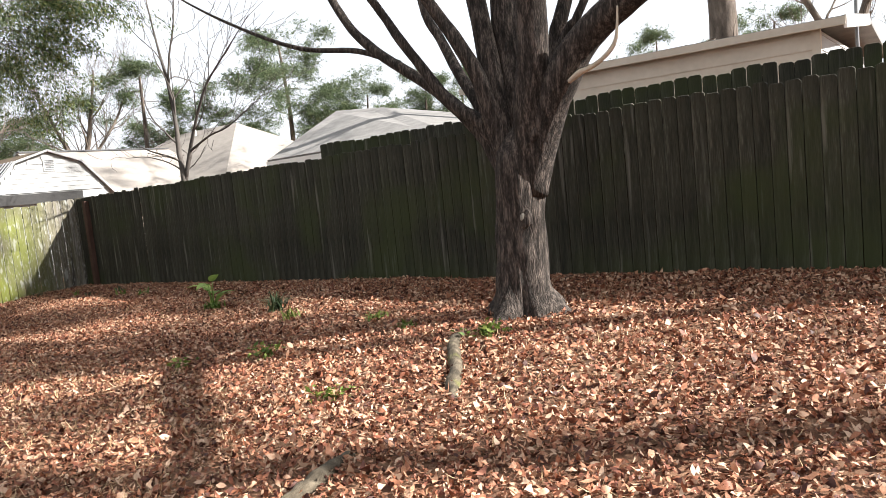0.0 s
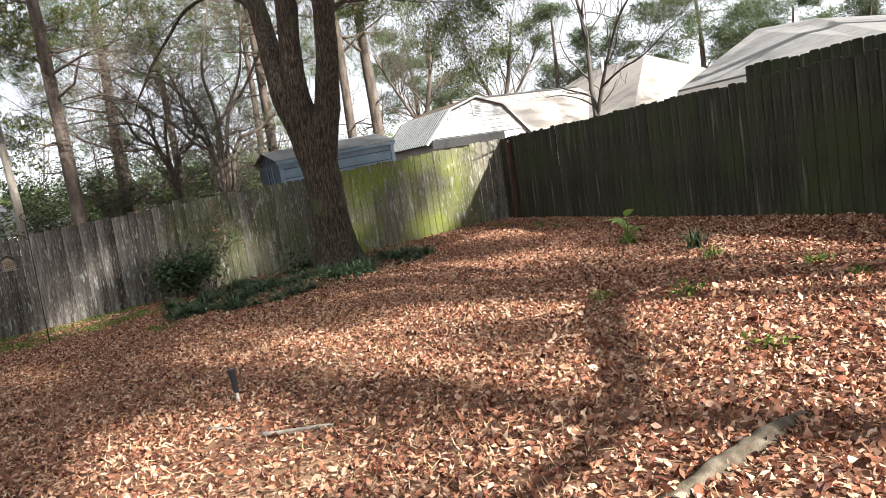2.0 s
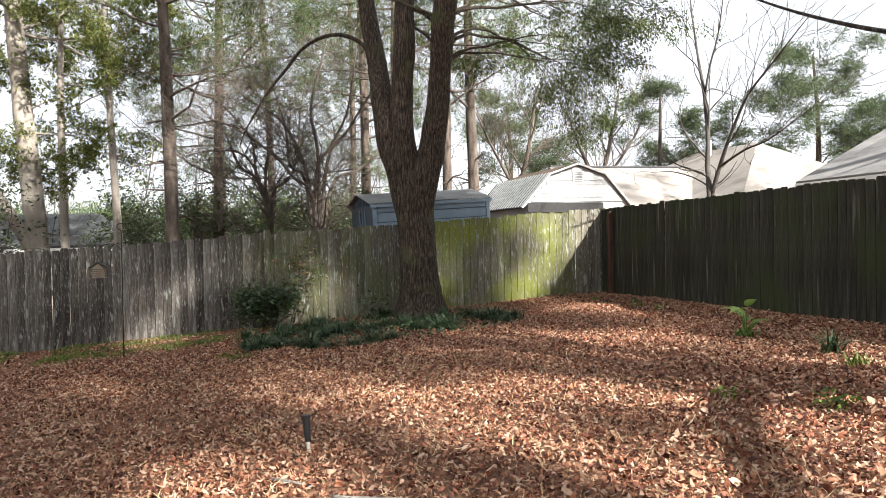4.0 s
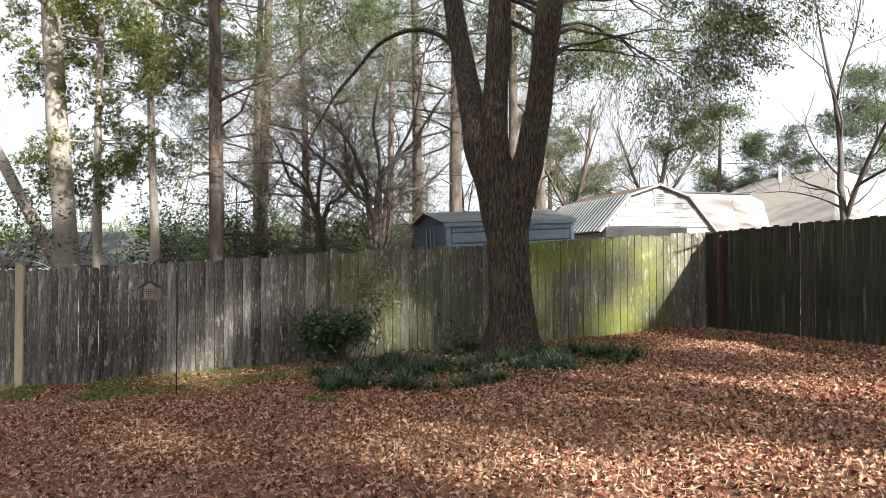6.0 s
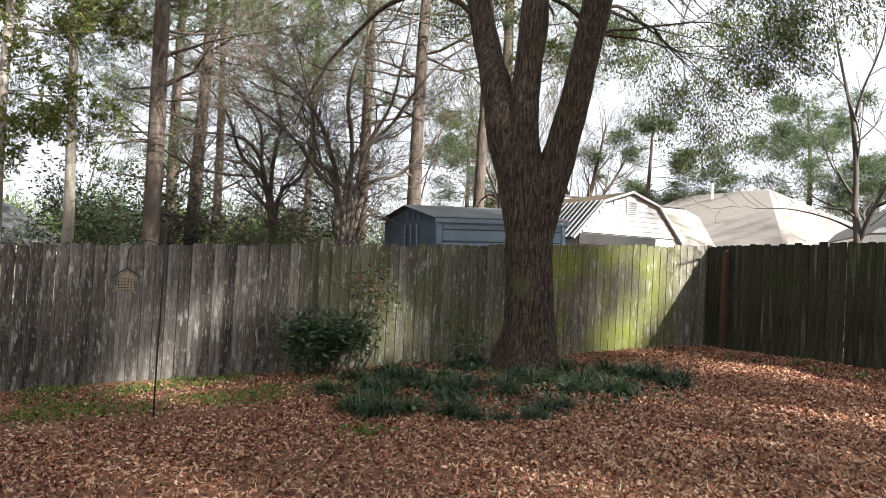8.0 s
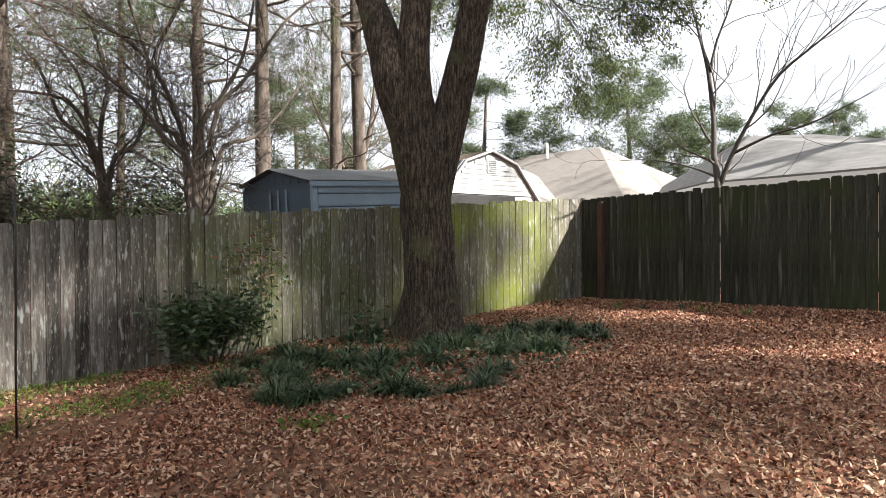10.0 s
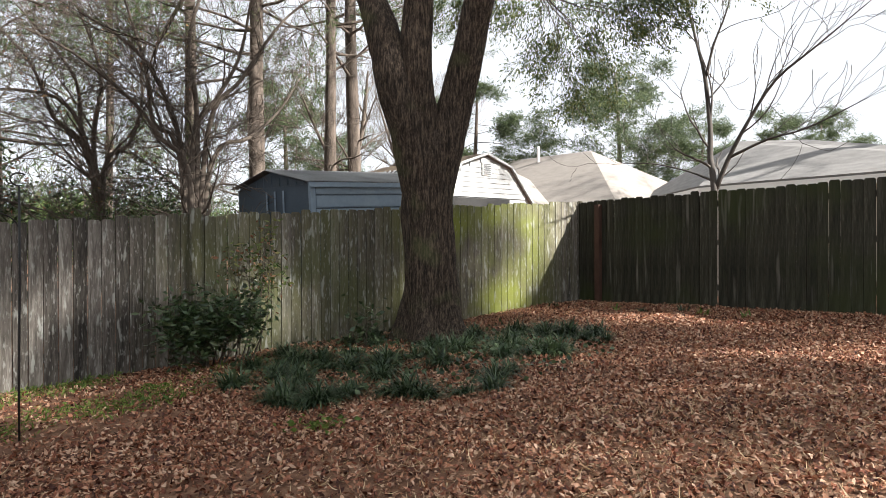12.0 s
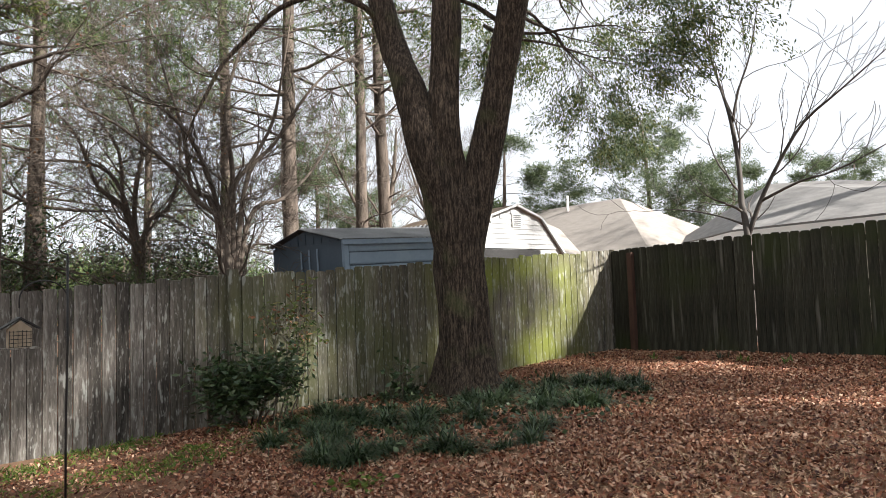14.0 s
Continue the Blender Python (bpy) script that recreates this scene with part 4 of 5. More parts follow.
    bare_tree("bare thin tree behind the white barn", 55, (-27, 10.5), [[(0, 0, 0, 0.14), (0, 0, 3, 0.11), (0.3, 0.3, 5, 0.08), (0.2, 0.6, 7, 0.03)], [(0, 0, 2.6, 0.08), (-0.2, -1.0, 4.5, 0.05), (-0.3, -1.7, 6, 0.02)]], 5)
    bare_tree("bare trees behind the beige house", 56, (-2.5, 22), [[(0, 0, 0, 0.2), (0, 0, 3, 0.15), (0.6, 0.3, 5.5, 0.09), (1.0, 0.6, 8, 0.03)], [(0, 0, 2.6, 0.12), (-1.2, -0.3, 5.2, 0.07), (-2.0, -0.7, 7.5, 0.03)], [(0, 0, 2.2, 0.1), (1.6, 0, 4.6, 0.06), (2.8, 0, 6.8, 0.02)]], 5)
    for x, y, r, h, n, sd in ((-22.6, -2.6, 1.3, 2.9, 4200, 61), (-22.3, -1.0, 1.1, 2.8, 3600, 62), (-20.5, -6.9, 1.6, 3.2, 4200, 63), (-21.0, 1.6, 1.4, 2.2, 2600, 65), (-24.5, 3.2, 1.8, 2.6, 2600, 66)):
        evergreen_bush("dark glossy evergreen bush behind the grey fence", sd, (x, y), r, h, n, DARK_LEAF)


def build_wood():
    """The thin brush and far tree line behind the grey fence."""
    rng = random.Random(71)
    pieces, tips = [], []
    for i in range(26):
        x, y = rng.uniform(-42, -23), rng.uniform(-20, 11)
        grow(rng, Vector((x, y, ground_z(x, y))), Vector((rng.gauss(0, 0.12), rng.gauss(0, 0.12), 1)), rng.uniform(2.5, 4.5), rng.uniform(0.03, 0.06), 3, pieces, tips, 0.16, (2, 3), 0.15, 0.6, 5, 0.6)
    tagged(new("brushwood", mesh("brushwood", *join(pieces), BARE_BARK, True)), "bare brown saplings filling the wood behind the fence", "brush", kind="stuff")
    rs = np.random.RandomState(5)
    c = []
    for x, y, z, r, n in [(rs.uniform(-75, -52), rs.uniform(-60, 45), rs.uniform(0.5, 3.2), rs.uniform(1.2, 2.6), 260) for _ in range(80)]:
        c.append(rs.normal(0, r * 0.5, (n, 3)) + (x, y, z))
    c = np.concatenate(c)
    tagged(new("far_tree_line", needle_cloud(c[:, :], NEEDLES, 9, (0.5, 0.9))), "hazy dark green tree line far behind the fence", "trees", kind="stuff")


# ---- buildings ----
def roof_slab(name, pts, thick, mat, parent, label=""):
    """A sloping slab from its corner points."""
    P = [Vector(p) for p in pts]
    n = (P[1] - P[0]).cross(P[2] - P[0]).normalized()
    if n.z < 0:
        P.reverse()
        n = -n
    k = len(P)
    verts = P + [p - n * thick for p in P]
    faces = [tuple(range(k)), tuple(range(2 * k - 1, k - 1, -1))] + [(i, k + i, k + (i + 1) % k, (i + 1) % k) for i in range(k)]
    return child(name, mesh(name, verts, faces, mat), parent, label)


def shingles(roof, corner, along, up, rows, cols, mat):
    """Rows of shingles laid over a slab, each a thin wedge lapping the one below."""
    a, u = Vector(along), Vector(up)
    n = a.cross(u).normalized()
    if n.z < 0:
        n = -n
    verts, faces = [], []
    rng = random.Random(rows * 7 + cols)
    for j in range(rows):
        shift = rng.random()
        for i in range(cols):
            p = Vector(corner) + a * ((i + shift * 0.6) / cols) * 0.985 + u * (j / rows)
            da, du = a * (0.97 / cols), u * (1.12 / rows)
            h = 0.014 + rng.uniform(0, 0.006)
            q = [p + n * h, p + da + n * h, p + da + du + n * 0.004, p + du + n * 0.004, p + n * 0.001, p + da + n * 0.001]
            o = len(verts)
            verts += q
            faces += [(o, o + 1, o + 2, o + 3), (o + 4, o + 5, o + 1, o)]
    ob = child("shingles", mesh("shingles", verts, faces, mat), roof)
    tagged(ob, kind="stuff")


def clap_wall(name, u0, u1, z0, z1, at, axis, mat, parent, step=0.14, top=None, sign=1, lap=0.022):
    """A wall of lapped boards, each a part; axis 'x' faces along x. top(u): the wall's height at u, for gables."""
    j = 0
    z = z0
    while z < z1 - 0.02:
        h = min(step, z1 - z)
        a, b = u0, u1
        if top:
            ok = [u0 + (u1 - u0) * k / 60 for k in range(61) if top(u0 + (u1 - u0) * k / 60) >= z + h]
            if len(ok) < 2:
                break
            a, b = ok[0], ok[-1]
        t0, t1 = lap * sign, 0.006 * sign
        prof = [(0, z), (t0, z), (t1, z + h + 0.004), (0, z + h + 0.004)]
        verts = []
        for u in (a, b):
            for d, zz in prof:
                verts.append((at + d, u, zz) if axis == "x" else (u, at + d, zz))
        faces = [(0, 1, 2, 3), (7, 6, 5, 4), (0, 4, 5, 1), (1, 5, 6, 2), (2, 6, 7, 3), (3, 7, 4, 0)]
        child("siding_board", mesh("siding_board", verts, faces, mat), parent)
        z += h
        j += 1


def build_shed():
    shed = tagged(new("metal_shed"), "blue-grey metal garden shed with a low gable roof", "shed")
    x, y = -16.42, 2.86
    shed.location = (x, y, ground_z(x, y))
    shed.rotation_euler = (radians(2.8), 0, radians(4))
    W, Ln, H, R = 2.25, 2.68, 2.30, 2.52
    # local: x from -W to 0 across the gable, y along the shed
    bm = bmesh.new()
    box(bm, -W, 0.0, -0.1, 0, Ln, H - 0.02)
    part("wall", bm, SHED_DARK, shed)
    z = 0.0
    while z < H - 0.05:
        bm = bmesh.new()
        box(bm, 0.002, 0.05, z, 0.03, Ln - 0.05, z + 0.192, 0.012)
        part("steel_panel", bm, SHED_BLUE, shed)
        z += 0.21
    for yy in (0.0, Ln):
        bm = bmesh.new()
        box(bm, -0.03, yy - 0.045, -0.1, 0.045, yy + 0.045, H, 0.006)
        part("corner_trim", bm, SHED_BLUE, shed)
    bm = bmesh.new()
    for xx, zz in ((-W, H - 0.03), (0, H - 0.03), (-W / 2, R)):
        bm.verts.new((xx, -0.01, zz))
    bm.faces.new(bm.verts[:])
    r = bmesh.ops.extrude_face_region(bm, geom=bm.faces[:])
    bmesh.ops.translate(bm, vec=(0, 0.05, 0), verts=[v for v in r["geom"] if isinstance(v, bmesh.types.BMVert)])
    part("gable_panel", bm, SHED_DARK, shed)
    for k in range(9):
        xx = -W + 0.15 + k * (W - 0.3) / 8
        top = H + (R - H) * (1 - abs(xx + W / 2) / (W / 2)) - 0.05
        bm = bmesh.new()
        box(bm, xx - 0.02, -0.03, H - 0.02, xx + 0.02, -0.012, max(H + 0.02, top), 0.004)
        part("gable_rib", bm, SHED_DARK, shed)
    bm = bmesh.new()
    box(bm, -W + 0.15, -0.03, 0, -W + 1.0, -0.005, H - 0.12, 0.006)
    part("sliding_door", bm, SHED_DARK, shed, "closed dark sliding shed door")
    for xx in (-W + 1.0, -W + 1.25, -W + 1.5):
        bm = bmesh.new()
        box(bm, xx - 0.02, -0.045, 0, xx + 0.02, -0.032, H - 0.1, 0.004)
        part("door_stile", bm, SHED_BLUE, shed)
    # corrugated roof sheets
    for sgn in (-1, 1):
        verts, n = [], 70
        for i in range(n + 1):
            yy = -0.12 + (Ln + 0.24) * i / n
            zc = 0.016 if i % 2 else -0.006
            e = -W - 0.1 if sgn < 0 else 0.1
            verts += [(-W / 2, yy, R + 0.04 + zc), (e, yy, H + 0.0 + zc)]
        faces = [(2 * i, 2 * i + 1, 2 * i + 3, 2 * i + 2) for i in range(n)]
        me = mesh("roof_sheet", verts, faces, TIN)
        ob = child("roof_sheet", me, shed, "corrugated steel roof sheet")
        md = ob.modifiers.new("thick", "SOLIDIFY")
        md.thickness = 0.006
    bm = bmesh.new()
    box(bm, 0.05, -0.1, H - 0.09, 0.09, Ln + 0.1, H - 0.01, 0.004)
    part("eave_trim", bm, SHED_BLUE, shed)


def build_barn():
    barn = tagged(new("gambrel_barn"), "white board-sided barn with a gambrel roof and louvred vent", "barn")
    X, yc = -18.7, 8.76
    half, brk = 1.50, 0.83
    z_e, z_b, z_p = 2.24, 3.0, 3.27
    barn.location = (0, 0, 0)

    def top(u):
        d = abs(u - yc)
        return z_p - (z_p - z_b) * d / brk if d < brk else z_b - (z_b - z_e) * (d - brk) / (half - brk)

    depth = 4.0
    bm = bmesh.new()
    outline = [(yc - half, z_e), (yc - brk, z_b), (yc, z_p), (yc + brk, z_b), (yc + half, z_e), (yc + half, 0), (yc - half, 0)]
    a = [bm.verts.new((X - 0.01, u, z)) for u, z in outline]
    b = [bm.verts.new((X - depth, u, z)) for u, z in outline]
    bm.faces.new(a)
    bm.faces.new(b[::-1])
    for i in range(7):
        bm.faces.new((a[i], a[(i + 1) % 7], b[(i + 1) % 7], b[i]))
    bmesh.ops.recalc_face_normals(bm, faces=bm.faces)
    part("wall", bm, WHITE_SIDING, barn)
    clap_wall("board", yc - half, yc + half, z_e + 0.05, z_p, X, "x", WHITE_SIDING, barn, 0.115, top, lap=0.02)
    clap_wall("board", yc - half, yc + half, 0.1, 1.9, X, "x", WHITE_SIDING, barn, 0.165)
    bm = bmesh.new()
    box(bm, X + 0.03, yc - half + 0.02, 2.0, X + 0.07, yc + 0.75, 2.26, 0.01)
    part("door_track", bm, BLACK_IRON, barn, "dark gap and track over the barn door")
    o = 0.07
    pts = [(yc - half - 0.16, z_e - 0.1), (yc - brk, z_b + 0.05), (yc, z_p + 0.06), (yc + brk, z_b + 0.05), (yc + half + 0.16, z_e - 0.1)]
    for i in range(4):
        (u0, za), (u1, zb) = pts[i], pts[i + 1]
        m = DARK_TIN if i == 0 else MOSSY_ROOF if i == 1 else TAN_ROOF
        r = roof_slab("roof", [(X + o, u0, za), (X + o, u1, zb), (X - depth - o, u1, zb), (X - depth - o, u0, za)], 0.04, m, barn, ("ribbed steel roof", "mossy brown shingle roof", "", "")[i])
        if i == 0:
            for k in range(20):
                xr = X - 0.02 - k * 0.2
                roof_slab("rib", [(xr + 0.025, u0, za + 0.03), (xr - 0.025, u0, za + 0.03), (xr - 0.025, u1, zb + 0.03), (xr + 0.025, u1, zb + 0.03)], 0.03, TIN_LIGHT, r)
        roof_slab("rake_trim", [(X + o + 0.03, u0, za + 0.012), (X + o + 0.03, u1, zb + 0.012), (X + o - 0.02, u1, zb + 0.012), (X + o - 0.02, u0, za + 0.012)], 0.05, WHITE_SIDING, barn)
    bm = bmesh.new()
    box(bm, X + 0.02, yc - 0.13, 2.80, X + 0.045, yc + 0.17, 3.10, 0.006)
    vent = part("vent", bm, WHITE_TRIM, barn, "square louvred gable vent")
    for k in range(6):
        bm = bmesh.new()
        box(bm, X + 0.046, yc - 0.10, 2.83 + k * 0.045, X + 0.06, yc + 0.14, 2.855 + k * 0.045)
        part("louvre", bm, TIN, vent)


def hip_house(label, x0, y0, x1, y1, eave, ridge, wall, roof, ridge_in, axis="x", over=0.45, gable=()):
    """A low house with a hipped roof; ridge_in: how far the ridge ends stand in from the walls."""
    h = tagged(new("house"), label, "house")
    bm = bmesh.new()
    box(bm, x0, y0, -0.6, x1, y1, eave - 0.02)
    part("wall", bm, wall, h)
    a, b, c, d = (x0 - over, y0 - over), (x1 + over, y0 - over), (x1 + over, y1 + over), (x0 - over, y1 + over)
    if axis == "x":
        my = (y0 + y1) / 2
        r0, r1 = (x0 + ridge_in[0], my), (x1 - ridge_in[1], my)
        planes = [((a, b), (r1, r0)), ((c, d), (r0, r1)), ((d, a), (r0,)), ((b, c), (r1,))]
    else:
        mx = (x0 + x1) / 2
        r0, r1 = (mx, y0 + ridge_in[0]), (mx, y1 - ridge_in[1])
        planes = [((b, c), (r1, r0)), ((d, a), (r0, r1)), ((a, b), (r0,)), ((c, d), (r1,))]
    for low, high in planes:
        pts = [(*p, eave) for p in low] + [(*p, ridge) for p in high]
        roof_slab("roof", pts, 0.08, roof, h)
    for x, y, X, Y in ((x0 - over, y0 - over, x1 + over, y0 - over + 0.04), (x1 + over - 0.04, y0 - over, x1 + over, y1 + over), (x0 - over, y1 + over - 0.04, x1 + over, y1 + over), (x0 - over, y0 - over, x0 - over + 0.04, y1 + over)):
        bm = bmesh.new()
        box(bm, x, y, eave - 0.26, X, Y, eave - 0.085)
        part("fascia", bm, WHITE_TRIM, h)
    return h


def build_houses():
    c = tagged(new("house"), "low house with a grey hipped shingle roof and white fascia", "house")
    corner = [(-15.9, 13.4), (-9.0, 12.5), (-8.0, 20.5), (-17.0, 23.0), (-20.6, 17.6)]
    r0, r1 = (-16.9, 17.4, 4.2), (-15.0, 17.5, 4.05)
    bm = bmesh.new()
    cx, cy = -14.0, 17.5
    low = [bm.verts.new((cx + (x - cx) * 0.93, cy + (y - cy) * 0.93, -0.5)) for x, y in corner]
    top = [bm.verts.new((cx + (x - cx) * 0.93, cy + (y - cy) * 0.93, 2.5)) for x, y in corner]
    for i in range(5):
        bm.faces.new((low[i], low[(i + 1) % 5], top[(i + 1) % 5], top[i]))
    bm.faces.new(top)
    part("wall", bm, BEIGE_SIDING, c)
    E = [(x, y, 2.62) for x, y in corner]
    for pts in ([E[0], E[1], r1, r0], [E[1], E[2], r1], [E[2], E[3], r0, r1], [E[3], E[4], r0], [E[4], E[0], r0]):
        roof_slab("roof", pts, 0.06, GREY_ROOF, c)
    for i in range(5):
        (xa, ya), (xb, yb) = corner[i], corner[(i + 1) % 5]
        d = Vector((xb - xa, yb - ya, 0)).normalized()
        n = Vector((d.y, -d.x, 0)) * 0.03
        verts = [Vector((x, y, z)) + n * k for k in (0, 1) for x, y, z in ((xa, ya, 2.38), (xb, yb, 2.38), (xb, yb, 2.57), (xa, ya, 2.57))]
        child("fascia", mesh("fascia", verts, [(0, 1, 2, 3), (7, 6, 5, 4), (0, 4, 5, 1), (1, 5, 6, 2), (2, 6, 7, 3), (3, 7, 4, 0)], WHITE_TRIM), c)
    hip_house("pale house with a tan hipped roof behind the barn", -29.5, 14.5, -19.2, 20.9, 2.3, 4.52, PINK_WALL, TAN_ROOF, (3.2, 3.3), "x")
    g = tagged(new("house"), "long low house wing with a sunlit tan roof", "house")
    bm = bmesh.new()
    box(bm, -27.3, 10.9, -0.6, -21.9, 14.2, 2.15)
    part("wall", bm, PINK_WALL, g)
    for eave in (-20.9, -28.3):
        roof_slab("roof", [(eave, 10.6, 2.2), (eave, 16.0, 2.2), (-24.6, 16.0, 3.8), (-24.6, 10.6, 3.8)], 0.08, TAN_ROOF, g)
    bm = bmesh.new()
    box(bm, -24.7, 10.62, 3.79, -24.5, 16.0, 3.84, 0.01)
    part("ridge_cap", bm, DARK_ROOF, g)
    pipe = tagged(new("vent_pipe"), "thin white vent pipe on the tan roof", "pipe")
    pipe.location = (-24.6, 17.3, 4.2)
    bm = bmesh.new()
    bmesh.ops.create_cone(bm, cap_ends=True, segments=10, radius1=0.05, radius2=0.05, depth=0.9, matrix=Matrix.Translation((0, 0, 0.2)))
    part("pipe", bm, WHITE_TRIM, pipe)
    # the beige house close behind the back fence
    d = tagged(new("house"), "beige lap-sided house with a low white-trimmed roof", "house")
    x0, x1, y0, y1, top = -8.6, -1.95, 13.0, 19.0, 3.35
    bm = bmesh.new()
    box(bm, x0, y0, -0.3, x1, y1, top)
    part("wall", bm, BEIGE_SIDING, d)
    clap_wall("board", x0, x1 - 0.1, 0.4, top - 0.02, y0, "y", BEIGE_SIDING, d, 0.24, sign=-1)
    # the sun-facing side gets white boards instead of beige, for its sunlit look
    clap_wall("board", y0 + 0.1, y1, 0.4, top - 0.02, x1, "x", WHITE_SIDING, d, 0.24)
    bm = bmesh.new()
    box(bm, x1 - 0.1, y0 - 0.03, 0.3, x1 + 0.03, y0 + 0.1, top, 0.006)
    part("corner_board", bm, BEIGE_SIDING, d)
    o = 0.4
    roof_slab("roof", [(x0 - 0.2, y0 - 0.15, top + 0.12), (x1 + o, y0 - 0.15, top + 0.12), (x1 + o, 16, top + 0.5), (x0 - 0.2, 16, top + 0.5)], 0.07, GREY_ROOF, d)
    roof_slab("roof", [(x0 - 0.2, y1 + 0.3, top + 0.12), (x1 + o, y1 + 0.3, top + 0.12), (x1 + o, 16, top + 0.5), (x0 - 0.2, 16, top + 0.5)], 0.07, GREY_ROOF, d)
    bm = bmesh.new()
    box(bm, x0 - 0.2, y0 - 0.17, top - 0.02, x1 + o, y0 - 0.13, top + 0.11, 0.004)
    part("fascia", bm, BEIGE_SIDING, d)
    roof_slab("rake_board", [(x1 + o - 0.03, y0 - 0.15, top + 0.13), (x1 + o + 0.02, y0 - 0.15, top + 0.13), (x1 + o + 0.02, 16, top + 0.51), (x1 + o - 0.03, 16, top + 0.51)], 0.2, WHITE_TRIM, d)
    mast = tagged(new("antenna_mast"), "thin dark metal mast beside the beige house", "mast")
    mast.location = (-1.55, 14.2, ground_z(-1.5, 14.2))
    bm = bmesh.new()
    bmesh.ops.create_cone(bm, cap_ends=True, segments=10, radius1=0.035, radius2=0.025, depth=5.5, matrix=Matrix.Translation((0, 0, 2.7)))
    part("pole", bm, TIN, mast)
    # the dark-roofed house in the wood
    hip_house("small house with a dark shingle roof in the wood", -32.5, -9.0, -27.6, -3.9, 1.35, 2.5, BEIGE_SIDING, DARK_ROOF, (1.2, 1.2), "y")


def build_unseen_house():
    """The unseen house of this yard, behind the walker, added to block skylight."""
    w = tagged(new("wall_south"), "unseen plain tan brick house wall added to block skylight", "wall", kind="structure")
    bm = bmesh.new()
    box(bm, -10.5, -9.1, -1.2, 10.5, -8.8, 3.2)
    box(bm, 10.2, -8.8, -1.2, 10.5, -1.0, 3.2)
    me = bpy.data.meshes.new("wall_south")
    bm.to_mesh(me)
    bm.free()
    me.materials.append(PINK_WALL)
    child("wall", me, w)
    roof_slab("roof", [(-11, -8.3, 3.1), (11, -8.3, 3.1), (11, -12.5, 5.4), (-11, -12.5, 5.4)], 0.12, DARK_ROOF, w)


# ---- plants and small things of the yard ----
def strap_mesh(name, seed, n, length, mat, width=0.011, flop=1.0):
    """Arching strap leaves from one crown."""
    rng = random.Random(seed)
    verts, tris = [], []
    for _ in range(n):
        w = rng.uniform(0, 2 * math.pi)
        L = length * rng.uniform(0.6, 1.15)
        out = rng.uniform(0.35, 1.0) * flop
        bx, by = rng.gauss(0, 0.05), rng.gauss(0, 0.05)
        c, s = math.cos(w), math.sin(w)
        prev = None
        for k in range(5):
            t = k / 4
            r = L * out * (t ** 1.3) * 0.8
            z = L * (t * 0.95 - 0.75 * out * t * t)
            ww = width * (1 - 0.85 * t ** 2)
            a = len(verts)
            verts += [(bx + c * r - s * ww, by + s * r + c * ww, max(0.01, z)), (bx + c * r + s * ww, by + s * r - c * ww, max(0.01, z))]
            if prev is not None:
                tris += [(prev, prev + 1, a + 1), (prev, a + 1, a)]
            prev = a
    return fast_mesh(name, verts, tris, mat)


def build_bed():
    """Liriope round the oak, with ivy between."""
    rng = random.Random(91)
    kinds = [strap_mesh("strap_leaves", 91 + k, 150, 0.40, STRAP, 0.008, 1.25) for k in range(5)]
    spots = []
    while len(spots) < 70:
        w, r = rng.uniform(0, 2 * math.pi), math.sqrt(rng.random())
        x, y = -12.8 + 1.9 * r * math.cos(w), 2.15 + 2.35 * r * math.sin(w)
        if x < fence_x(y) + 0.25 or math.hypot(x + 14.0, y - 3.05) < 0.62 or (x < -13.6 and y > 3.6):
            continue
        spots.append((x, y))
    for i, (x, y) in enumerate(spots):
        ob = tagged(new("liriope_clump"), "clump of dark green strap-leaved liriope beneath the oak", "plant", "liriope round the oak")
        ob.matrix_basis = Matrix.Translation((x, y, on_ground(x, y) - 0.01)) @ Matrix.Rotation(rng.uniform(0, 6.28), 4, "Z") @ Matrix.Scale(rng.uniform(0.55, 1.1), 4)
        child("leaves", kinds[i % 5], ob)
    cen = []
    rs = np.random.RandomState(17)
    while len(cen) < 1700:
        x, y = rs.uniform(-15.2, -10.8), rs.uniform(-0.1, 4.6)
        d = ((x + 13.1) / 2.2) ** 2 + ((y - 2.2) / 2.3) ** 2
        if d > 1 or x < fence_x(y) + 0.1 or rs.rand() > 1.15 - d:
            continue
        cen.append((x, y, on_ground(x, y) + rs.uniform(0.02, 0.09)))
    tagged(new("ivy", leaf_cloud("ivy", cen, STRAP, (0.04, 0.08), 0.8, 0.0, 6)), "low dark green ivy covering the soil round the oak", "ivy", kind="stuff")
    # saplings at the foot of the oak
    cen = [(rs.normal(-14.3, 0.14), rs.normal(2.25, 0.16), ground_z(-14.3, 2.3) + abs(rs.normal(0.28, 0.14))) for _ in range(90)]
    s = tagged(new("seedling"), "leafy oak seedling at the foot of the trunk", "plant")
    child("leaves", leaf_cloud("leaves", cen, BUSH_LEAF, (0.07, 0.12), 0.5, 0.2, 8), s)
    pieces = []
    for _ in range(5):
        grow(rng, Vector((-14.3 + rng.gauss(0, 0.05), 2.25 + rng.gauss(0, 0.05), ground_z(-14.3, 2.3) - 0.02)), Vector((rng.gauss(0, 0.3), rng.gauss(0, 0.3), 1)), 0.35, 0.008, 1, pieces, [], 0.3, (1, 2))
    child("stem", mesh("stem", *join(pieces), BARE_BARK), s)


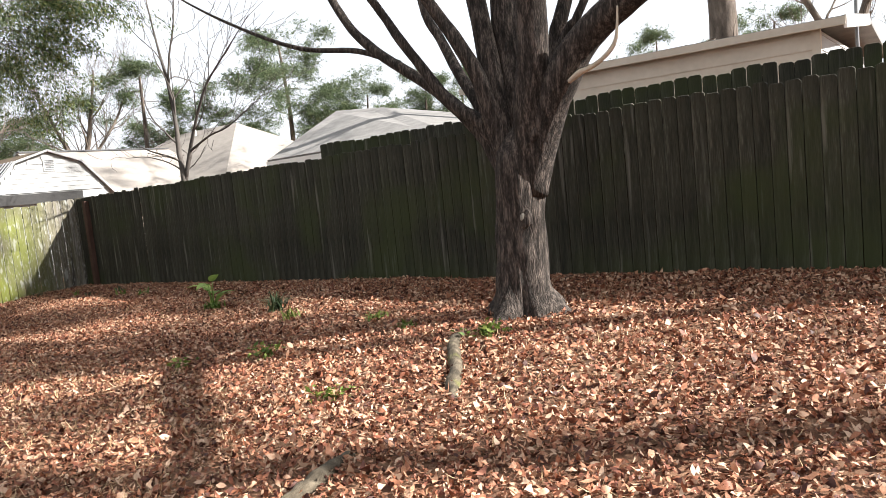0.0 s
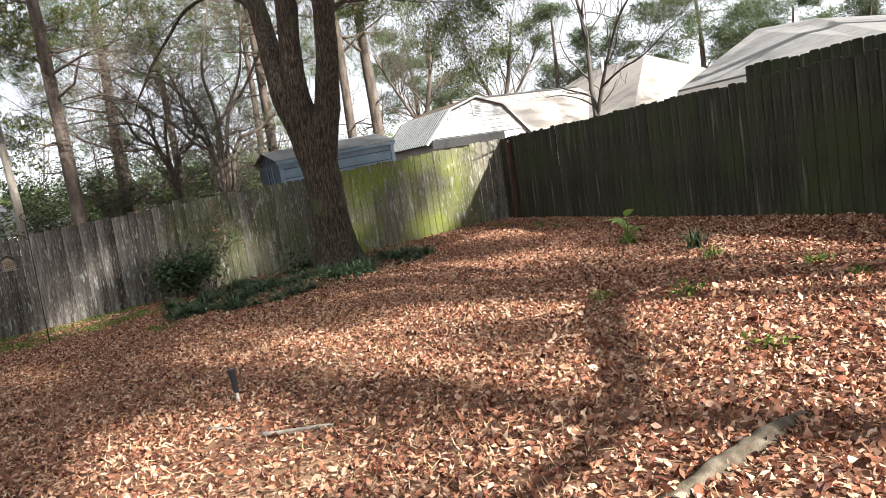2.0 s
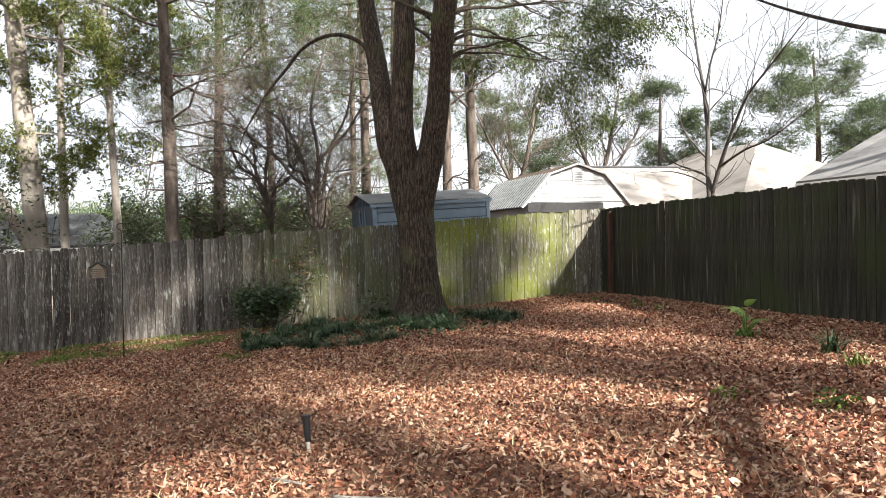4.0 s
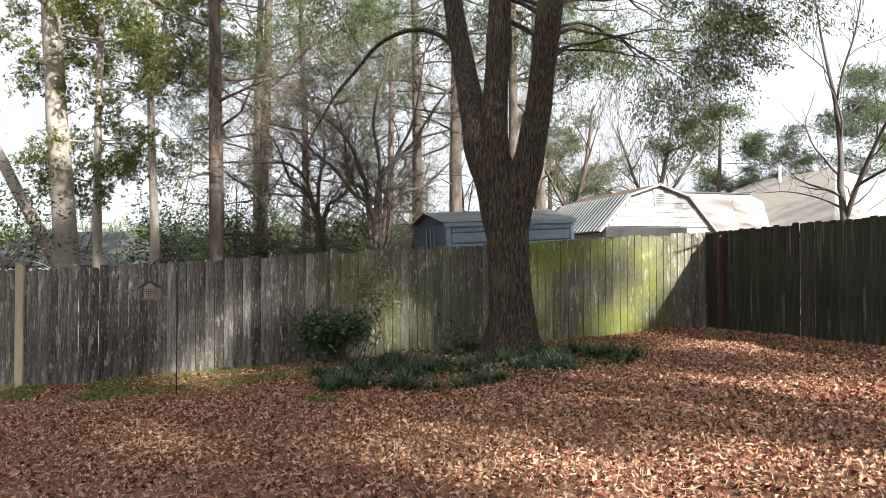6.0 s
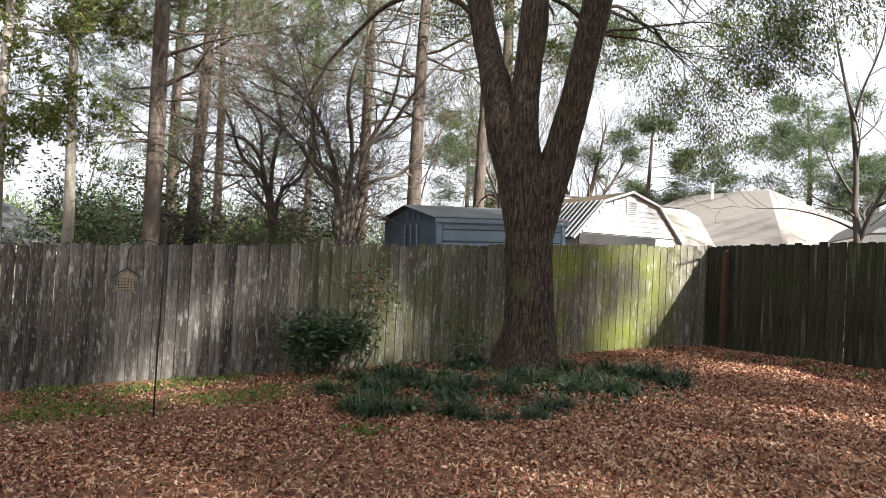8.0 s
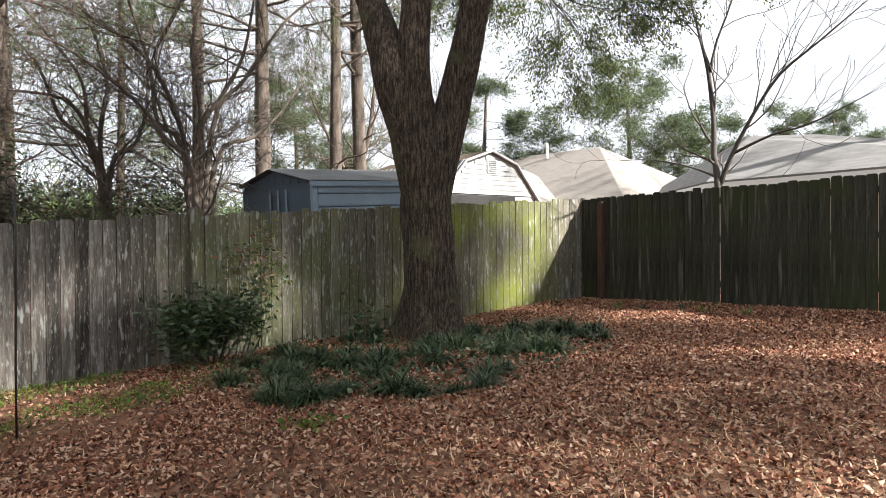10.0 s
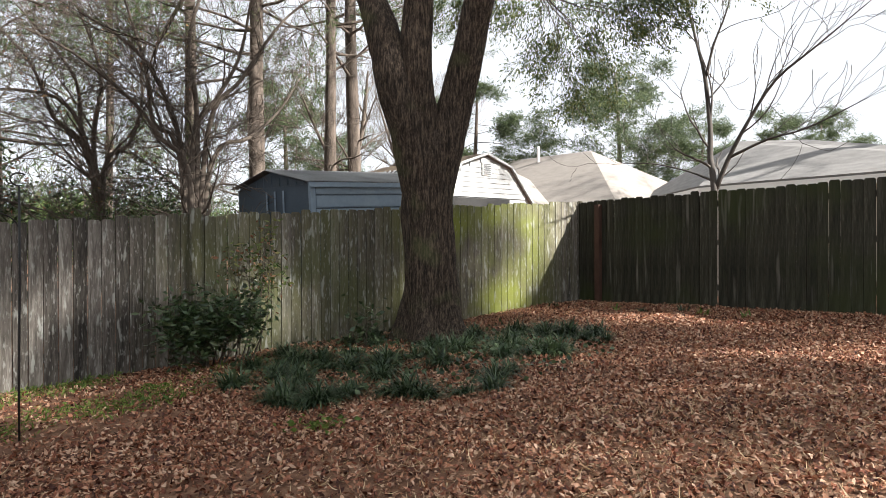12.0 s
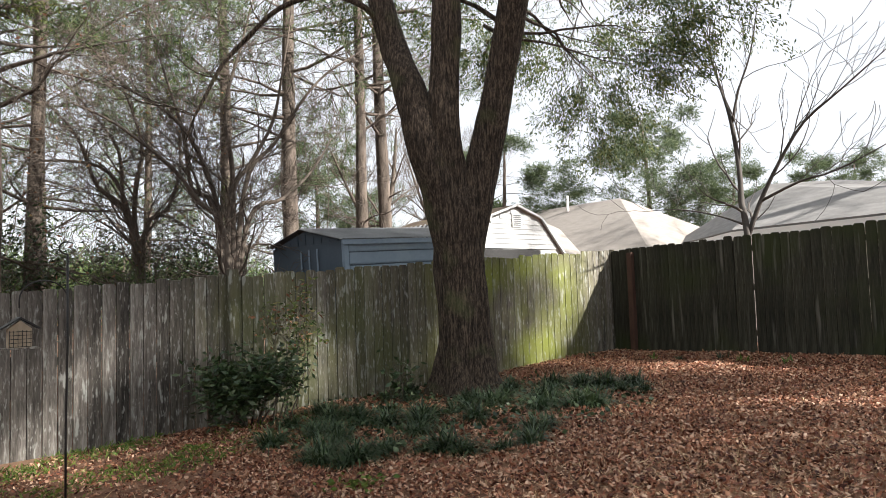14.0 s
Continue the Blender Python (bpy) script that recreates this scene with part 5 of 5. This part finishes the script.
def build_bush():
    rng = random.Random(95)
    x0, y0 = -14.75, 0.45
    bush = tagged(new("shrub"), "leafy evergreen shrub with one taller sparse shoot by the fence", "shrub")
    bush.location = (x0, y0, ground_z(x0, y0))
    pieces, tips = [], []
    for i in range(11):
        w = rng.uniform(0, 6.28)
        grow(rng, Vector((0.06 * math.cos(w), 0.1 * math.sin(w), 0)), Vector((abs(math.cos(w)) * 0.45, math.sin(w) * 0.6 - 0.12, 0.8)), rng.uniform(0.33, 0.48), 0.016, 2, pieces, tips, 0.25, (2, 3), 0.05, 0.8, 5, 0.65)
    child("shrub_wood", mesh("shrub_wood", *join(pieces), BARE_BARK, True), bush)
    cen = []
    for p, d in tips:
        for _ in range(9):
            cen.append(p + Vector((rng.gauss(0, 0.09), rng.gauss(0, 0.10), rng.gauss(0, 0.10))))
    child("leaves", leaf_cloud("leaves", cen, BUSH_LEAF, (0.07, 0.12), 0.38, 0.1, 4), bush)
    pieces, tips = [], []
    for i in range(4):
        grow(rng, Vector((0.05, 0.25 + 0.06 * i, 0)), Vector((0.05, 0.28 + 0.06 * i, 1.0)), 0.75, 0.014, 2, pieces, tips, 0.2, (1, 3), 0.1, 0.6, 5, 0.65)
    child("shoot", mesh("shoot", *join(pieces), BARE_BARK, True), bush)
    cen = [p + Vector((rng.gauss(0, 0.06), rng.gauss(0, 0.06), rng.gauss(0, 0.06))) for p, d in tips for _ in range(4)]
    child("shoot_leaves", leaf_cloud("shoot_leaves", cen, OAK_LEAF, (0.05, 0.09), 0.45, 0.2, 5), bush)
    cen = [p + Vector((rng.gauss(0, 0.08), rng.gauss(-0.12, 0.08), rng.gauss(-0.08, 0.06))) for p, d in tips[::2] for _ in range(3)]
    child("dead_leaves", leaf_cloud("dead_leaves", cen, RUSSET_LEAF, (0.05, 0.09), 0.5, 0.4, 6), bush, "russet dead leaves")


def blade_leaf(name, L, W, mat, cup=0.12, n=7):
    """A broad pointed leaf with a raised midrib and drooping tip."""
    verts, faces = [], []
    for i in range(n + 1):
        t = i / n
        w = W / 2 * math.sin(math.pi * min(1, 0.12 + 0.88 * t) ** 0.8) * (1 - 0.15 * t)
        z = 0.35 * L * t * (1 - t) - 0.1 * L * t * t
        verts += [(L * t, -w, z + cup * w), (L * t, 0, z - 0.004), (L * t, w, z + cup * w)]
    for i in range(n):
        a = 3 * i
        faces += [(a, a + 1, a + 4, a + 3), (a + 1, a + 2, a + 5, a + 4)]
    return mesh(name, verts, faces, mat, True)


def build_plants():
    rng = random.Random(101)
    lily = tagged(new("arum_plant"), "bright green broad-leaved arum growing by the fence", "plant")
    x, y = -8.25, 5.75
    lily.location = (x, y, on_ground(x, y))
    leaf = blade_leaf("leaf", 0.26, 0.14, FRESH)
    for k in range(7):
        a, h = k * 0.95 + 0.3, 0.12 + 0.045 * k
        path = [(0, 0, 0), (0.03 * math.cos(a), 0.03 * math.sin(a), h * 0.6), (0.06 * math.cos(a), 0.06 * math.sin(a), h)]
        child("stalk", mesh("stalk", *tube(path, [0.008, 0.007, 0.005], 6), FRESH, True), lily)
        ob = child("leaf", leaf, lily)
        ob.matrix_basis = pose(0.06 * math.cos(a), 0.06 * math.sin(a), h, 0, -28 + 14 * (k % 3), math.degrees(a))
    child("strap_leaves", strap_mesh("strap_leaves", 140, 40, 0.26, FRESH, 0.012), lily)

    def tuft(label, x, y, n, length, mat, seed, width=0.01, name="grass_tuft"):
        ob = tagged(new(name), label, "plant")
        ob.location = (x, y, on_ground(x, y))
        child("leaves", strap_mesh("leaves", seed, n, length, mat, width), ob)

    tuft("dark green strap-leaved plant with a tall stalk by the fence", -6.85, 5.65, 55, 0.42, STRAP, 141, 0.011)
    tuft("thin green tuft among dry leaves", -6.2, 5.3, 26, 0.22, GRASS, 142)
    tuft("pale green grass tuft near the fence", -5.0, 5.4, 45, 0.16, GRASS, 143)
    tuft("pale green grass tuft in the leaves", -4.4, 5.15, 45, 0.14, GRASS, 148)
    for i, (x, y) in enumerate(((-12.0, 6.5), (-12.9, 6.45), (-13.4, 6.4), (-14.5, 6.3), (-11.4, 6.6), (-12.4, 6.75))):
        tuft("small yellow-green sprout at the foot of the fence", x, y, 11, 0.2, FRESH if i % 2 == 0 else STRAP, 150 + i, 0.013, "sprout")

    def weed(label, x, y, r, n, mat, seed):
        ob = tagged(new("weed"), label, "plant")
        ob.location = (x, y, on_ground(x, y))
        rs = np.random.RandomState(seed)
        c = np.stack([rs.normal(0, r, n), rs.normal(0, r, n), np.abs(rs.normal(0.06, 0.035, n))], 1)
        child("leaves", leaf_cloud("leaves", c, mat, (0.035, 0.07), 0.6, 0.0, seed), ob)
        pieces = [tube([(0, 0, -0.02), (c[k][0] * 0.6, c[k][1] * 0.6, c[k][2] * 0.7), tuple(c[k])], [0.003, 0.0025, 0.002], 4) for k in range(0, n, 6)]
        child("shrub_wood", mesh("shrub_wood", *join(pieces), mat), ob)

    weed("bright green clover-like weed among the dry leaves", -3.68, 3.42, 0.06, 55, GRASS, 161)
    weed("green weed among the dry leaves", -5.26, 4.15, 0.08, 70, GRASS, 162)
    weed("green weed beside the surface root", -3.33, 4.95, 0.09, 80, GRASS, 163)
    weed("small green weed in shade", -5.9, 3.7, 0.05, 30, GRASS, 164)
    weed("small green weed in front of the liriope", -11.3, -0.2, 0.10, 60, GRASS, 165)

    def twig(label, pts, r, seed):
        rng2 = random.Random(seed)
        base = Vector((pts[0][0], pts[0][1], on_ground(*pts[0][:2])))
        path, rad = smooth_path([(a - base.x, b - base.y, on_ground(a, b) - base.z + h, r * (1 - 0.5 * i / len(pts))) for i, (a, b, h) in enumerate(pts)], 0.05)
        ob = tagged(new("fallen_twig"), label, "twig")
        ob.location = base
        pieces = [tube(path, rad, 8, rough=0.3, freq=14)]
        for k in range(3, len(path) - 1, 4):
            grow(rng2, path[k], Vector((rng2.gauss(0, 1), rng2.gauss(0, 1), 0.3)), 0.12, r * 0.45, 0, pieces, [], 0.3)
        child("stick", mesh("stick", *join(pieces), LICHEN, True), ob)

    twig("lichen-covered fallen twig on the leaves", [(-5.2, 0.42, 0.02), (-5.08, 0.55, 0.03), (-4.95, 0.72, 0.025), (-4.88, 0.85, 0.02)], 0.018, 1)
    twig("grey fallen twig on the leaves", [(-5.7, 0.1, 0.02), (-5.55, 0.2, 0.03), (-5.42, 0.32, 0.02)], 0.012, 2)

    # sprinkler riser
    s = tagged(new("sprinkler_riser"), "black plastic sprinkler head on a pale riser", "sprinkler")
    x, y = -6.29, 0.38
    s.location = (x, y, on_ground(x, y))
    s.rotation_euler = (radians(3), radians(-4), 0)
    for nm, r0, r1, za, zb, mt in (("riser", 0.014, 0.014, -0.05, 0.09, PALE_PLASTIC), ("body", 0.022, 0.030, 0.08, 0.255, PLASTIC), ("cap", 0.036, 0.036, 0.25, 0.275, PLASTIC)):
        bm = bmesh.new()
        bmesh.ops.create_cone(bm, cap_ends=True, segments=24, radius1=r0, radius2=r1, depth=zb - za, matrix=Matrix.Translation((0, 0, (za + zb) / 2)))
        bmesh.ops.bevel(bm, geom=[e for e in bm.edges if abs(e.verts[0].co.z - e.verts[1].co.z) < 1e-5], offset=0.003, segments=2, affect="EDGES")
        part(nm, bm, mt, s)


def build_feeder():
    x, y = -13.0, -1.85
    rod = tagged(new("shepherd_hook"), "thin black iron shepherd hook standing in the grass", "hook")
    rod.location = (x, y, on_ground(x, y))
    path = [(0, 0, -0.15), (0.0, 0.0, 0.6), (0.01, 0.01, 1.3), (0.0, 0.01, 1.98)]
    child("rod", mesh("rod", *tube(path, [0.009] * 4, 10), BLACK_IRON, True), rod)
    arm = [(0.0, 0.01, 1.62)] + [(0, -0.16 * (1 - math.cos(a)) * 1.05 + 0.01, 1.62 + 0.15 * math.sin(a)) for a in [k * math.pi / 12 for k in range(1, 13)]] + [(0, -0.325, 1.56)]
    child("arm", mesh("arm", *tube(arm, [0.006] * len(arm), 8), BLACK_IRON, True), rod)
    curl = [(0, 0.01 - 0.06 * math.sin(a), 1.98 + 0.05 * (1 - math.cos(a))) for a in [k * math.pi / 8 for k in range(0, 11)]]
    child("curl", mesh("curl", *tube(curl, [0.006] * len(curl), 8), BLACK_IRON, True), rod)
    fd = tagged(new("bird_feeder"), "small cedar bird feeder with dark roof and wire mesh", "bird feeder")
    fd.scale = (0.8, 0.8, 0.8)
    fd.location = (x, y - 0.325, on_ground(x, y) + 1.56)
    child("hanger", mesh("hanger", *tube([(0, 0, 0.0), (0, 0, -0.09)], [0.003, 0.003], 6), BLACK_IRON), fd)
    bm = bmesh.new()
    prof = [(-0.10, -0.38), (0.10, -0.38), (0.10, -0.20), (0, -0.12), (-0.10, -0.20)]
    for xx in (-0.065, 0.065):
        f = [bm.verts.new((xx, u, z)) for u, z in prof]
        bm.faces.new(f)
    bm.verts.ensure_lookup_table()
    for i in range(5):
        bm.faces.new((bm.verts[i], bm.verts[(i + 1) % 5], bm.verts[5 + (i + 1) % 5], bm.verts[5 + i]))
    bmesh.ops.recalc_face_normals(bm, faces=bm.faces)
    part("housing", bm, CEDAR, fd)
    for sgn in (-1, 1):
        roof_slab("roof_board", [(-0.1, 0.0, -0.085), (0.1, 0.0, -0.085), (0.1, sgn * 0.17, -0.195), (-0.1, sgn * 0.17, -0.195)], 0.014, BLACK_IRON, fd)
    bm = bmesh.new()
    box(bm, -0.09, -0.16, -0.395, 0.09, 0.16, -0.38, 0.003)
    part("tray", bm, GREY_WOOD, fd)
    for i in range(6):
        u = -0.09 + i * 0.036
        child("mesh_wire", mesh("mesh_wire", *tube([(0.07, u, -0.375), (0.07, u, -0.215)], [0.003, 0.003], 5), BLACK_IRON), fd)
    for i in range(5):
        z = -0.37 + i * 0.036
        child("mesh_wire", mesh("mesh_wire", *tube([(0.073, -0.095, z), (0.073, 0.095, z)], [0.003, 0.003], 5), BLACK_IRON), fd)


build_ground()
build_houses()
build_unseen_house()
build_barn()
build_shed()
build_oak()
build_maple()
build_far_trees()
build_wood()
build_bed()
build_bush()
build_plants()
build_feeder()
build_litter()
build_fences()
